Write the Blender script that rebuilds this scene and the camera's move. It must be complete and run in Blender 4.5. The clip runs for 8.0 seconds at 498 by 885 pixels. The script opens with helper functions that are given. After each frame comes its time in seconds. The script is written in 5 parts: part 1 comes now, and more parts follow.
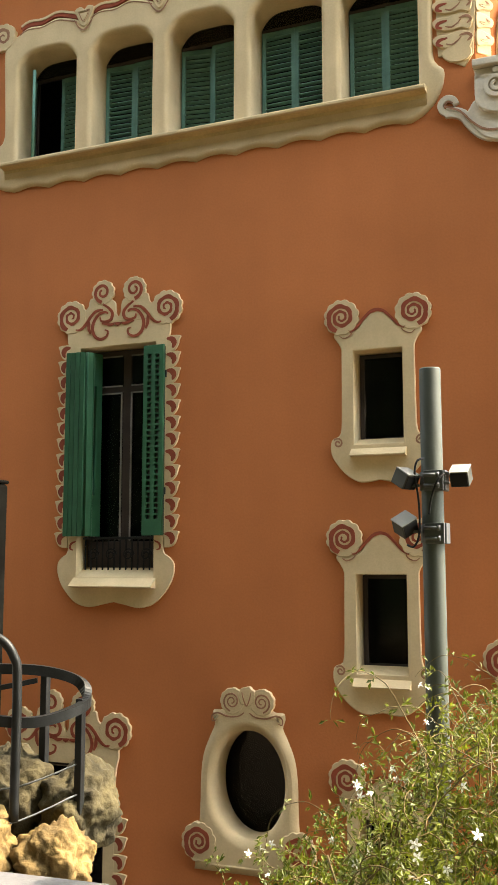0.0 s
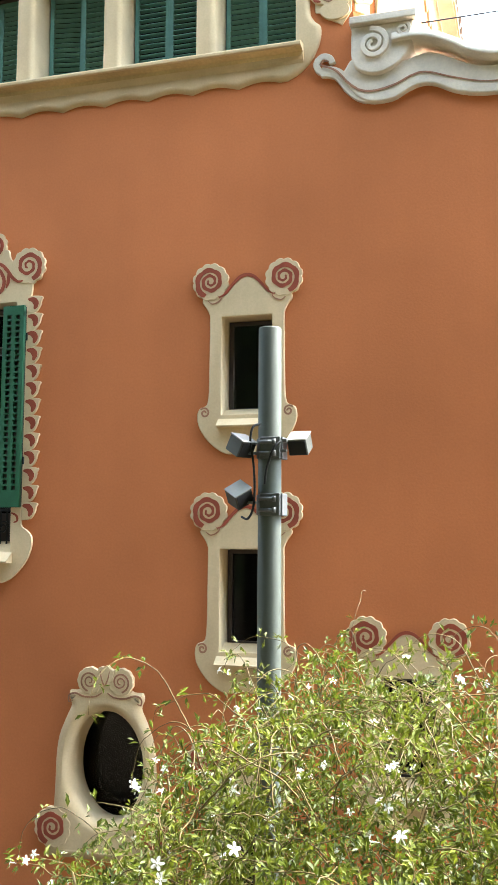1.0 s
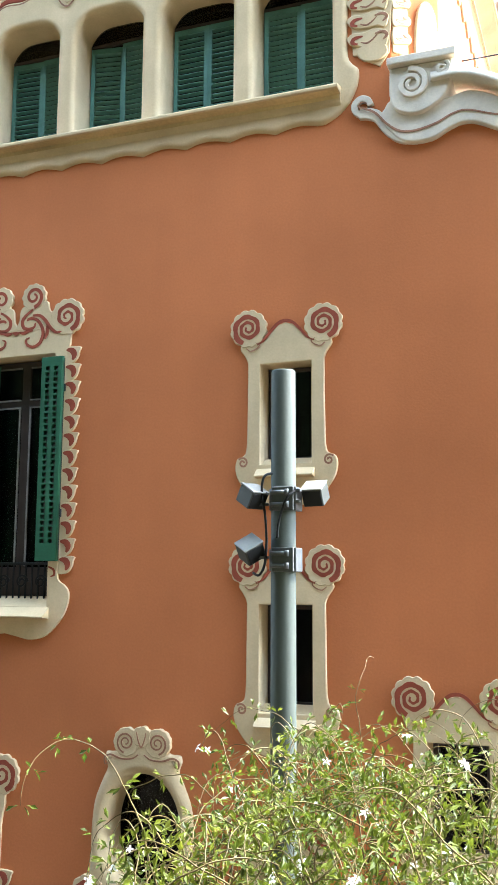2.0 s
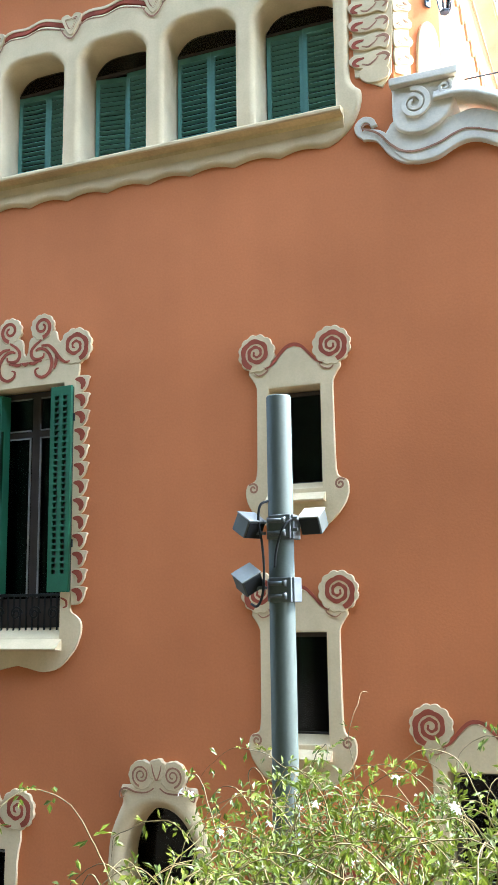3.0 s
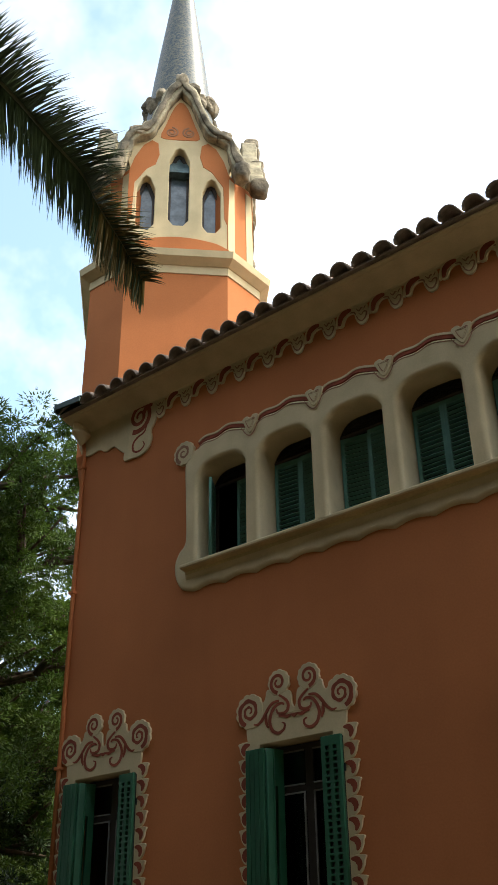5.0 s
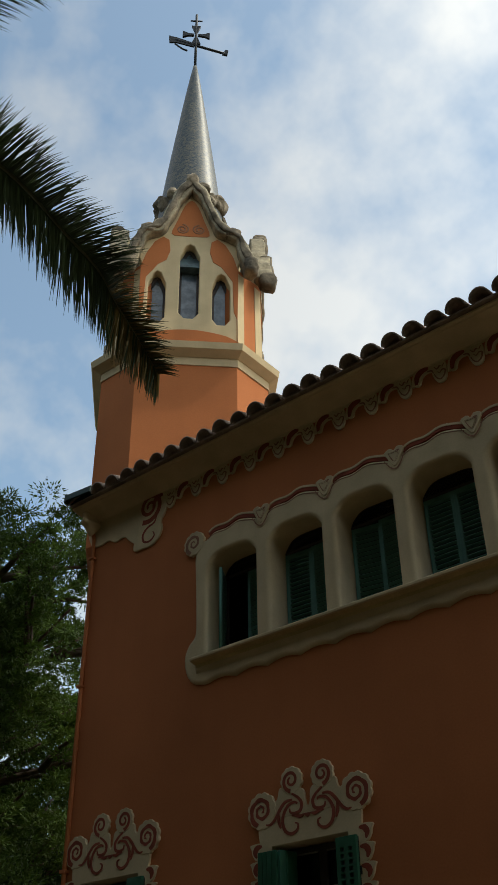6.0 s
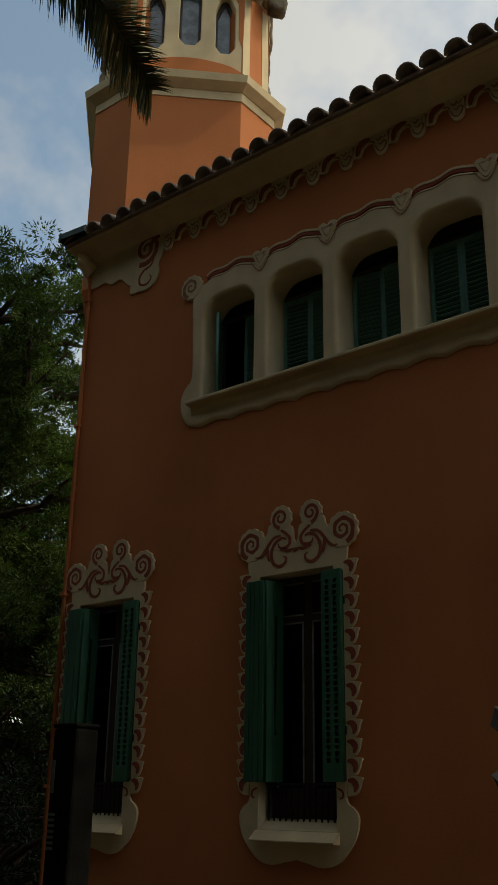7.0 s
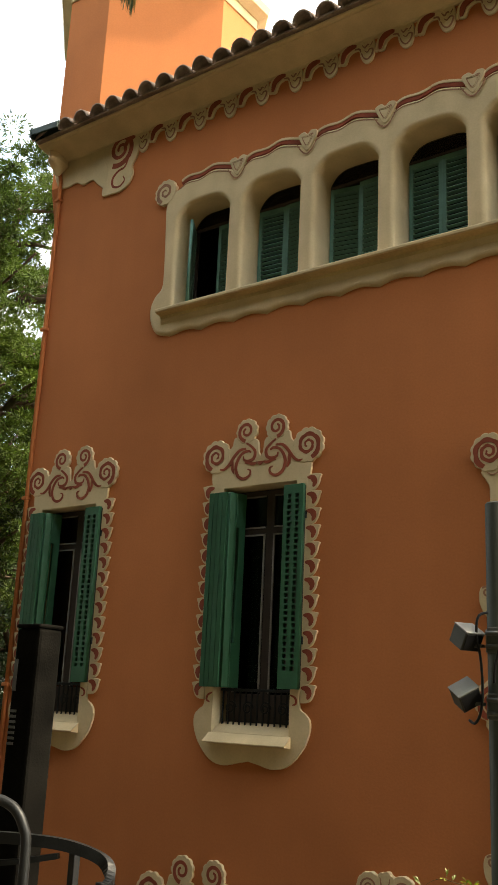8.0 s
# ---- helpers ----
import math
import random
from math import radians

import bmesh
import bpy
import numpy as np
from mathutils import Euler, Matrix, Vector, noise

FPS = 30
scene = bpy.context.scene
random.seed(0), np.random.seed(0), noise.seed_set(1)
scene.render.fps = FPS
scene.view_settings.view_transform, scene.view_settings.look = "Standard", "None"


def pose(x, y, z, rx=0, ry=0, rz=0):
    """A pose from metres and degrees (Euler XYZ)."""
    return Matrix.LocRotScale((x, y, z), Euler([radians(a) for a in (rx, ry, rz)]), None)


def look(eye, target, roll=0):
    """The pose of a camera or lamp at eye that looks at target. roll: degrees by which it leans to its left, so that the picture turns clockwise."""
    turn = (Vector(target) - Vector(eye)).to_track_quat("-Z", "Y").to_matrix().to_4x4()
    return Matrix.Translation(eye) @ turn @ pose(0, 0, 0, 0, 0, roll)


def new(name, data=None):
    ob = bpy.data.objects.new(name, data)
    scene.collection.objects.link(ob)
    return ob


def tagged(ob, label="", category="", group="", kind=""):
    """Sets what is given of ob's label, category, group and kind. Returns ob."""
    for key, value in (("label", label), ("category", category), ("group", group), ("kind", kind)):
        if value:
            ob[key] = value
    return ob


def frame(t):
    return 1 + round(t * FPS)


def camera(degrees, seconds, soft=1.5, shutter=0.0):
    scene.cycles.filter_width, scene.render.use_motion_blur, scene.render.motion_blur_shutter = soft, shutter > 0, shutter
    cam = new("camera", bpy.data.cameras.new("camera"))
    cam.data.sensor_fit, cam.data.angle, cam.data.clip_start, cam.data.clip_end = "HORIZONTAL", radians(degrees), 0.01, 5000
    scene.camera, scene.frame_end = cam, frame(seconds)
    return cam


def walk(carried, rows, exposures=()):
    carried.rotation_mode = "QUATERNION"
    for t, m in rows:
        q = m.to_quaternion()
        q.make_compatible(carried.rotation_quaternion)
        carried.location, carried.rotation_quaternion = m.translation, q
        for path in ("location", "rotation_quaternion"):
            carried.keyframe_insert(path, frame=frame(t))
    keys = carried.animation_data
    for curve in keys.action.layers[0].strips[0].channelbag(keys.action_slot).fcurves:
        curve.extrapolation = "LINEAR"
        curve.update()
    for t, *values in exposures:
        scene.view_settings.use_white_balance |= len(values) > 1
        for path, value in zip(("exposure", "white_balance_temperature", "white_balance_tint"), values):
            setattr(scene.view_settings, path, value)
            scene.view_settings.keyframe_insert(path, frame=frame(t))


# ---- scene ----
cam = camera(28.9, 8.0)
PATH = [
    (0, (0.028, -9.432, 4.371), (-0.728, -7.596, 4.616), -0.0),
    (0.5, (0.166, -9.172, 4.36), (-0.481, -7.292, 4.577), 0.8),
    (1, (0.244, -8.92, 4.357), (-0.324, -7.013, 4.553), 0.3),
    (1.5, (0.285, -8.69, 4.365), (-0.243, -6.774, 4.595), -2.3),
    (2, (0.403, -8.546, 4.386), (-0.293, -6.695, 4.686), 0.3),
    (2.2, (0.439, -8.526, 4.39), (-0.36, -6.714, 4.672), 0.7),
    (3.3, (0.52, -8.393, 4.436), (-0.201, -6.579, 4.871), -0.7),
    (3.5, (0.553, -8.399, 4.45), (-0.204, -6.625, 4.978), 0.7),
    (4, (0.672, -8.383, 4.469), (-0.116, -6.686, 5.177), -0.2),
    (4.5, (0.728, -8.451, 4.519), (-0.268, -6.899, 5.293), 0.1),
    (5, (0.82, -8.537, 4.5), (-0.272, -7.181, 5.482), -0.9),
    (5.2, (0.836, -8.581, 4.504), (-0.247, -7.267, 5.552), -0.9),
    (6.3, (0.786, -8.571, 4.497), (-0.252, -7.316, 5.658), -0.7),
    (6.5, (0.835, -8.471, 4.484), (-0.212, -7.241, 5.662), -0.8),
    (7, (0.688, -8.382, 4.483), (-0.5, -6.93, 5.176), 0.9),
    (7.2, (0.603, -8.455, 4.502), (-0.59, -6.96, 5.083), 2.1),
    (7.5, (0.617, -8.391, 4.479), (-0.581, -6.889, 5.032), 3.0),
    (7.7, (0.608, -8.367, 4.468), (-0.581, -6.854, 5.013), 2.9),
    (8, (0.628, -8.395, 4.478), (-0.528, -6.85, 5.003), 2.7),
]
# seconds, stops, kelvin, tint
EXPOSURES = [(0.0, 2.35, 8000, 12), (0.5, 2.85, 7000, 10), (1.0, 2.9, 6400, 10), (1.5, 3.0, 6100, 9), (2.0, 2.92, 5900, 9), (2.2, 2.92, 5800, 9), (3.5, 3.05, 5400, 7), (4.0, 2.45, 5600, 7), (4.5, 1.75, 6500, 8),
             (5.0, 0.65, 6900, 8), (5.2, 0.25, 6900, 7), (6.3, -0.7, 6900, 6), (6.8, -0.95, 7100, 7), (7.0, -0.85, 7400, 7), (7.5, 0.4, 8700, 14), (8.0, 1.55, 8500, 12)]
walk(cam, [(t, look(eye, target, roll)) for t, eye, target, roll in PATH], EXPOSURES)

# ---- light ----
SUN_AZ, SUN_EL = 56.5, 52.0      # degrees clockwise from +y, degrees above the horizon
world = bpy.data.worlds.new("sky")
scene.world = world
world.use_nodes = True
wn, wl = world.node_tree.nodes, world.node_tree.links
wn.clear()
w_out = wn.new("ShaderNodeOutputWorld")
w_bg = wn.new("ShaderNodeBackground")
w_sky = wn.new("ShaderNodeTexSky")
w_sky.sky_type = "NISHITA"
w_sky.sun_disc = False
w_sky.sun_elevation = radians(SUN_EL)
w_sky.sun_rotation = radians(SUN_AZ)
w_sky.dust_density = 1.6
w_sky.ozone_density = 1.0
w_co = wn.new("ShaderNodeTexCoord")
w_no = wn.new("ShaderNodeTexNoise")
w_no.inputs["Scale"].default_value = 3.2
w_no.inputs["Detail"].default_value = 6.0
w_no.inputs["Roughness"].default_value = 0.55
w_rp = wn.new("ShaderNodeValToRGB")
w_rp.color_ramp.elements[0].position, w_rp.color_ramp.elements[0].color = 0.44, (0.10, 0.10, 0.10, 1)
w_rp.color_ramp.elements[1].position, w_rp.color_ramp.elements[1].color = 0.64, (0.75, 0.75, 0.75, 1)
w_mx = wn.new("ShaderNodeMix")
w_mx.data_type = "RGBA"
w_bw = wn.new("ShaderNodeRGBToBW")
w_cl = wn.new("ShaderNodeVectorMath")
w_cl.operation = "SCALE"
w_cl.inputs["Scale"].default_value = 2.5
wl.new(w_sky.outputs["Color"], w_bw.inputs["Color"])
wl.new(w_bw.outputs["Val"], w_cl.inputs[0])
wl.new(w_cl.outputs["Vector"], w_mx.inputs["B"])
wl.new(w_co.outputs["Generated"], w_no.inputs["Vector"])
wl.new(w_no.outputs["Fac"], w_rp.inputs["Fac"])
wl.new(w_rp.outputs["Color"], w_mx.inputs["Factor"])
w_tn = wn.new("ShaderNodeVectorMath")
w_tn.operation = "MULTIPLY"
w_tn.inputs[1].default_value = (0.86, 1.02, 1.0)        # hazy blue of the clear patches
wl.new(w_sky.outputs["Color"], w_tn.inputs[0])
wl.new(w_tn.outputs["Vector"], w_mx.inputs["A"])
wl.new(w_mx.outputs["Result"], w_bg.inputs["Color"])
w_bg.inputs["Strength"].default_value = 0.30
wl.new(w_bg.outputs["Background"], w_out.inputs["Surface"])

sun_data = bpy.data.lights.new("sun", "SUN")
sun_data.energy, sun_data.angle, sun_data.color = 2.9, radians(0.6), (1.0, 0.94, 0.84)
sun = new("sun", sun_data)
s_dir = Vector((math.sin(radians(SUN_AZ)) * math.cos(radians(SUN_EL)), math.cos(radians(SUN_AZ)) * math.cos(radians(SUN_EL)), math.sin(radians(SUN_EL))))
sun.matrix_world = look(s_dir * 60, (0, 0, 0))


# ---- materials ----
def material(name, color, rough=0.8, spec=0.3, metal=0.0, vary=0.12, scale=3.0, fine=60.0, bump=0.15, tint=None, each=0.0, island=0.0, translucent=0.0, streak=0.0):
    """Paint, plaster, metal or leaf: a base colour with broad stains, fine grain, relief and a slight difference from piece to piece."""
    m = bpy.data.materials.new(name)
    m.use_nodes = True
    n, l = m.node_tree.nodes, m.node_tree.links
    b = n["Principled BSDF"]
    b.inputs["Roughness"].default_value = rough
    b.inputs["Metallic"].default_value = metal
    b.inputs["Specular IOR Level"].default_value = spec
    co = n.new("ShaderNodeTexCoord")
    broad = n.new("ShaderNodeTexNoise")
    broad.inputs["Scale"].default_value, broad.inputs["Detail"].default_value = scale, 5.0
    grain = n.new("ShaderNodeTexNoise")
    grain.inputs["Scale"].default_value, grain.inputs["Detail"].default_value = fine, 3.0
    l.new(co.outputs["Object"], broad.inputs["Vector"])
    l.new(co.outputs["Object"], grain.inputs["Vector"])
    ramp = n.new("ShaderNodeValToRGB")
    t = tint or tuple(c * (1 - 2 * vary) for c in color)
    hi = tuple(min(1, c * (1 + vary)) for c in color)
    ramp.color_ramp.elements[0].position, ramp.color_ramp.elements[0].color = 0.3, (*t, 1)
    ramp.color_ramp.elements[1].position, ramp.color_ramp.elements[1].color = 0.7, (*hi, 1)
    l.new(broad.outputs["Fac"], ramp.inputs["Fac"])
    last = ramp.outputs["Color"]
    if streak:
        mp = n.new("ShaderNodeMapping")
        mp.inputs["Scale"].default_value = (2.2, 2.2, 0.16)
        st = n.new("ShaderNodeTexNoise")
        st.inputs["Scale"].default_value, st.inputs["Detail"].default_value = 1.6, 6.0
        l.new(co.outputs["Object"], mp.inputs["Vector"])
        l.new(mp.outputs["Vector"], st.inputs["Vector"])
        sr = n.new("ShaderNodeMapRange")
        sr.inputs["From Min"].default_value, sr.inputs["From Max"].default_value = 0.35, 0.65
        sr.inputs["To Min"].default_value, sr.inputs["To Max"].default_value = 1 - streak, 1 + streak
        l.new(st.outputs["Fac"], sr.inputs["Value"])
        mu = n.new("ShaderNodeVectorMath")
        mu.operation = "SCALE"
        l.new(last, mu.inputs[0])
        l.new(sr.outputs["Result"], mu.inputs["Scale"])
        last = mu.outputs["Vector"]
    gr = n.new("ShaderNodeMapRange")
    gr.inputs["From Min"].default_value, gr.inputs["From Max"].default_value = 0.3, 0.7
    gr.inputs["To Min"].default_value, gr.inputs["To Max"].default_value = 1 - vary * 0.5, 1 + vary * 0.5
    l.new(grain.outputs["Fac"], gr.inputs["Value"])
    mg = n.new("ShaderNodeVectorMath")
    mg.operation = "SCALE"
    l.new(last, mg.inputs[0])
    l.new(gr.outputs["Result"], mg.inputs["Scale"])
    last = mg.outputs["Vector"]
    if each or island:
        src = n.new("ShaderNodeObjectInfo").outputs["Random"] if each else n.new("ShaderNodeNewGeometry").outputs["Random Per Island"]
        er = n.new("ShaderNodeMapRange")
        er.inputs["To Min"].default_value, er.inputs["To Max"].default_value = 1 - (each or island), 1 + (each or island)
        l.new(src, er.inputs["Value"])
        me_ = n.new("ShaderNodeVectorMath")
        me_.operation = "SCALE"
        l.new(last, me_.inputs[0])
        l.new(er.outputs["Result"], me_.inputs["Scale"])
        last = me_.outputs["Vector"]
    l.new(last, b.inputs["Base Color"])
    if bump:
        bp = n.new("ShaderNodeBump")
        bp.inputs["Strength"].default_value, bp.inputs["Distance"].default_value = bump, 0.01
        l.new(grain.outputs["Fac"], bp.inputs["Height"])
        l.new(bp.outputs["Normal"], b.inputs["Normal"])
    if translucent:
        tr = n.new("ShaderNodeBsdfTranslucent")
        mix = n.new("ShaderNodeMixShader")
        mix.inputs["Fac"].default_value = translucent
        l.new(last, tr.inputs["Color"])
        l.new(b.outputs["BSDF"], mix.inputs[1])
        l.new(tr.outputs["BSDF"], mix.inputs[2])
        l.new(mix.outputs["Shader"], n["Material Output"].inputs["Surface"])
    return m


def glass(name, color, rough=0.03):
    m = bpy.data.materials.new(name)
    m.use_nodes = True
    b = m.node_tree.nodes["Principled BSDF"]
    b.inputs["Base Color"].default_value = (*color, 1)
    b.inputs["Roughness"].default_value = rough
    b.inputs["Transmission Weight"].default_value = 1.0
    b.inputs["IOR"].default_value = 1.3
    return m


M_WALL = material("terracotta_stucco", (0.50, 0.166, 0.060), 0.92, vary=0.08, scale=0.5, fine=45, bump=0.12, streak=0.014, spec=0.12)
M_CREAM = material("cream_stucco", (0.60, 0.455, 0.265), 0.88, vary=0.07, scale=2.2, fine=50, bump=0.15, streak=0.05, spec=0.12)
M_WHITE = material("weathered_white_stone", (0.64, 0.56, 0.435), 0.85, vary=0.10, scale=3.0, fine=40, bump=0.3)
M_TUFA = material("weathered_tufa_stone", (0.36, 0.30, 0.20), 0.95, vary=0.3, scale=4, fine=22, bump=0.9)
M_RED = material("oxblood_paint", (0.27, 0.058, 0.028), 0.9, vary=0.12, scale=6, fine=60, bump=0.12)
M_LINE = material("faded_red_line_paint", (0.31, 0.15, 0.085), 0.9, vary=0.14, scale=6, fine=60, bump=0.1)
M_GREEN = material("green_shutter_paint", (0.018, 0.092, 0.042), 0.5, vary=0.12, scale=4, fine=50, bump=0.08, each=0.08)
M_TEAL = material("faded_teal_shutter_paint", (0.085, 0.20, 0.155), 0.55, vary=0.12, scale=4, fine=50, bump=0.08, each=0.06)
M_SCREEN = material("dark_sky_screen", (0.035, 0.042, 0.02), 0.95, vary=0.35, scale=0.8, fine=5, bump=0.8, spec=0.0)
M_FRAME = material("dark_brown_window_frame", (0.045, 0.032, 0.026), 0.5, vary=0.15, scale=5, fine=50, bump=0.1)
# darkness of unlit rooms put into the base colour
M_DARK = material("unlit_room_black", (0.02, 0.018, 0.017), 0.9, vary=0.1, bump=0, spec=0.0)
M_IRON = material("black_painted_iron", (0.018, 0.019, 0.019), 0.45, metal=0.3, vary=0.2, scale=9, fine=90, bump=0.1, spec=0.25)
M_RUSTY = material("weathered_dark_post_paint", (0.006, 0.0055, 0.0045), 0.95, vary=0.3, scale=5, fine=70, bump=0.25, spec=0.02)
M_POLE = material("grey_green_pole_paint", (0.068, 0.076, 0.062), 0.6, metal=0.0, vary=0.07, scale=4, fine=80, bump=0.05, spec=0.22)
M_CLAMP = material("galvanised_clamp", (0.10, 0.105, 0.105), 0.5, metal=0.3, vary=0.1, scale=12, fine=90, bump=0.1)
M_LAMPLIT = material("sunlit_grey_lid", (0.24, 0.235, 0.21), 0.6, vary=0.08, scale=8, fine=80, bump=0.05, each=0.1)
M_LAMPFACE = material("dark_floodlight_housing", (0.05, 0.05, 0.042), 0.6, vary=0.1, scale=8, fine=80, bump=0.03)
M_CABLE = material("black_cable", (0.012, 0.012, 0.013), 0.5, vary=0.1, bump=0, spec=0.2)
M_TILE = material("clay_roof_tile", (0.34, 0.26, 0.21), 0.85, vary=0.25, scale=5, fine=30, bump=0.3, each=0.18)
M_TILES = material("clay_roof_tiles", (0.34, 0.24, 0.18), 0.85, vary=0.25, scale=3, fine=30, bump=0.3, island=0.2)
M_FLASH = material("dark_green_metal_flashing", (0.03, 0.055, 0.045), 0.5, metal=0.2, vary=0.25, scale=6, fine=50, bump=0.15)
M_SADDLE = material("blue_green_glazed_tile", (0.07, 0.11, 0.12), 0.4, spec=0.4, vary=0.3, scale=7, fine=24, bump=0.5)
M_BEAD = material("pale_worn_bead", (0.26, 0.24, 0.22), 0.6, vary=0.2, scale=8, fine=60, bump=0.1)
M_ROCK = material("ochre_limestone", (0.19, 0.122, 0.045), 0.9, vary=0.28, scale=7, fine=35, bump=0.9, each=0.12)
M_MOSS_SHADE = material("mossy_shaded_limestone", (0.062, 0.05, 0.024), 0.95, vary=0.35, scale=6, fine=35, bump=0.9, each=0.12)
M_SLAB = material("grey_coping_stone", (0.11, 0.108, 0.11), 0.8, vary=0.15, scale=4, fine=60, bump=0.3)
M_BARK = material("pine_bark", (0.10, 0.07, 0.05), 0.95, vary=0.3, scale=4, fine=18, bump=0.8)
M_PINE = material("pine_needles", (0.080, 0.135, 0.020), 0.7, vary=0.3, scale=0.5, fine=8, bump=0, island=0.35, translucent=0.3)
M_PALM = material("palm_leaflet", (0.055, 0.075, 0.032), 0.5, vary=0.25, scale=2, fine=15, bump=0, island=0.3, translucent=0.15)
M_PALMDRY = material("dry_palm_leaflet", (0.20, 0.14, 0.045), 0.6, vary=0.25, scale=2, fine=15, bump=0, island=0.3, translucent=0.15)
M_RACHIS = material("palm_rib", (0.20, 0.19, 0.11), 0.5, vary=0.2, scale=4, fine=40, bump=0.1)
M_LEAF = material("jasmine_leaf", (0.118, 0.128, 0.011), 0.45, vary=0.3, scale=3.0, fine=12, bump=0, island=0.45, tint=(0.058, 0.085, 0.008), translucent=0.38)
M_STEM = material("jasmine_stem", (0.15, 0.105, 0.035), 0.7, vary=0.25, scale=5, fine=40, bump=0.1)
M_PETAL = material("white_petal", (0.80, 0.79, 0.74), 0.6, vary=0.05, scale=20, fine=60, bump=0, translucent=0.25)
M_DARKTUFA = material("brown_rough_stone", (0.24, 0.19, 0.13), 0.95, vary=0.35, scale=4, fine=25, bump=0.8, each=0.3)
M_OCHRE = material("ochre_render", (0.60, 0.44, 0.21), 0.9, vary=0.15, scale=1.5, fine=30, bump=0.15)
M_TRENCADIS = material("grey_mosaic_shards", (0.20, 0.22, 0.225), 0.42, spec=0.35, vary=0.35, scale=9, fine=26, bump=0.5)
M_EARTH = material("dry_earth", (0.062, 0.048, 0.032), 0.95, vary=0.2, scale=0.8, fine=14, bump=0.6)
M_HEDGE = material("hedge_leaf", (0.03, 0.058, 0.016), 0.6, vary=0.3, scale=1.2, fine=10, bump=0, island=0.4, translucent=0.2)
M_GLASS = glass("dark_window_glass", (0.30, 0.32, 0.33), 0.08)
M_SKYGLASS = material("blue_grey_leaded_glass", (0.10, 0.13, 0.16), 0.15, spec=0.6, vary=0.2, scale=6, fine=20, bump=0.2)
M_LANTERN = glass("lantern_glass", (0.85, 0.88, 0.9), 0.15)
M_BLUEIRON = material("blue_grey_painted_iron", (0.06, 0.085, 0.12), 0.5, metal=0.3, vary=0.15, scale=12, fine=90, bump=0.1)


def shards(m):
    """Broken-tile cells with grout between them."""
    n, l = m.node_tree.nodes, m.node_tree.links
    b = n["Principled BSDF"]
    co = n.new("ShaderNodeTexCoord")
    v = n.new("ShaderNodeTexVoronoi")
    v.inputs["Scale"].default_value = 22.0
    e = n.new("ShaderNodeTexVoronoi")
    e.feature = "DISTANCE_TO_EDGE"
    e.inputs["Scale"].default_value = 22.0
    l.new(co.outputs["Object"], v.inputs["Vector"])
    l.new(co.outputs["Object"], e.inputs["Vector"])
    r = n.new("ShaderNodeValToRGB")
    r.color_ramp.elements[0].color = (0.02, 0.035, 0.045, 1)
    r.color_ramp.elements[1].color = (0.13, 0.11, 0.075, 1)
    mid = r.color_ramp.elements.new(0.5)
    mid.color = (0.055, 0.06, 0.055, 1)
    sp = n.new("ShaderNodeSeparateColor")
    l.new(v.outputs["Color"], sp.inputs["Color"])
    l.new(sp.outputs["Red"], r.inputs["Fac"])
    g = n.new("ShaderNodeMapRange")
    g.inputs["From Max"].default_value = 0.05
    l.new(e.outputs["Distance"], g.inputs["Value"])
    mx = n.new("ShaderNodeMix")
    mx.data_type = "RGBA"
    mx.inputs["A"].default_value = (0.13, 0.115, 0.09, 1)
    l.new(g.outputs["Result"], mx.inputs["Factor"])
    l.new(r.outputs["Color"], mx.inputs["B"])
    l.new(mx.outputs["Result"], b.inputs["Base Color"])


shards(M_TRENCADIS)


# ---- building tools ----
def part(name, data, mat, parent=None, label="", smooth=False):
    """Link a bmesh or mesh as ONE mesh object, under parent where given."""
    if isinstance(data, bmesh.types.BMesh):
        me = bpy.data.meshes.new(name)
        data.to_mesh(me)
        data.free()
    else:
        me = data
    if not me.materials:
        me.materials.append(mat)
    if smooth:
        me.shade_smooth()
    ob = new(name, me)
    if parent:
        ob.parent = parent
    if label:
        ob["label"] = label
    return ob


def thing(name, at, label, category, group="", kind=""):
    ob = new(name)
    ob.empty_display_size = 0.2
    ob.location = at
    return tagged(ob, label, category, group, kind)


def from_curve(cu):
    ob = bpy.data.objects.new("tmp", cu)
    me = bpy.data.meshes.new_from_object(ob)
    bpy.data.objects.remove(ob)
    bpy.data.curves.remove(cu)
    me.materials.clear()
    bm = bmesh.new()
    bm.from_mesh(me)
    bmesh.ops.remove_doubles(bm, verts=bm.verts, dist=1e-5)
    bm.to_mesh(me)
    bm.free()
    return me


UPRIGHT = Matrix.Rotation(radians(90), 4, "X")


def plate(loops, front, back, bevel=0.0, m=None, res=1):
    """A plate standing in the xz plane, between y = front and y = back, with the outline loops[0] and holes after it. m: a further turn."""
    cu = bpy.data.curves.new("tmp", "CURVE")
    cu.dimensions, cu.fill_mode = "2D", "BOTH"
    cu.extrude = max(0.0005, abs(back - front) / 2 - bevel)
    cu.bevel_depth, cu.bevel_resolution, cu.offset = bevel, res, -bevel
    for lp in loops:
        sp = cu.splines.new("POLY")
        sp.points.add(len(lp) - 1)
        for p, (x, z) in zip(sp.points, lp):
            p.co = (x, z, 0, 1)
        sp.use_cyclic_u = True
    me = from_curve(cu)
    me.transform(Matrix.Translation((0, (front + back) / 2, 0)) @ UPRIGHT)
    if m:
        me.transform(m)
    return me


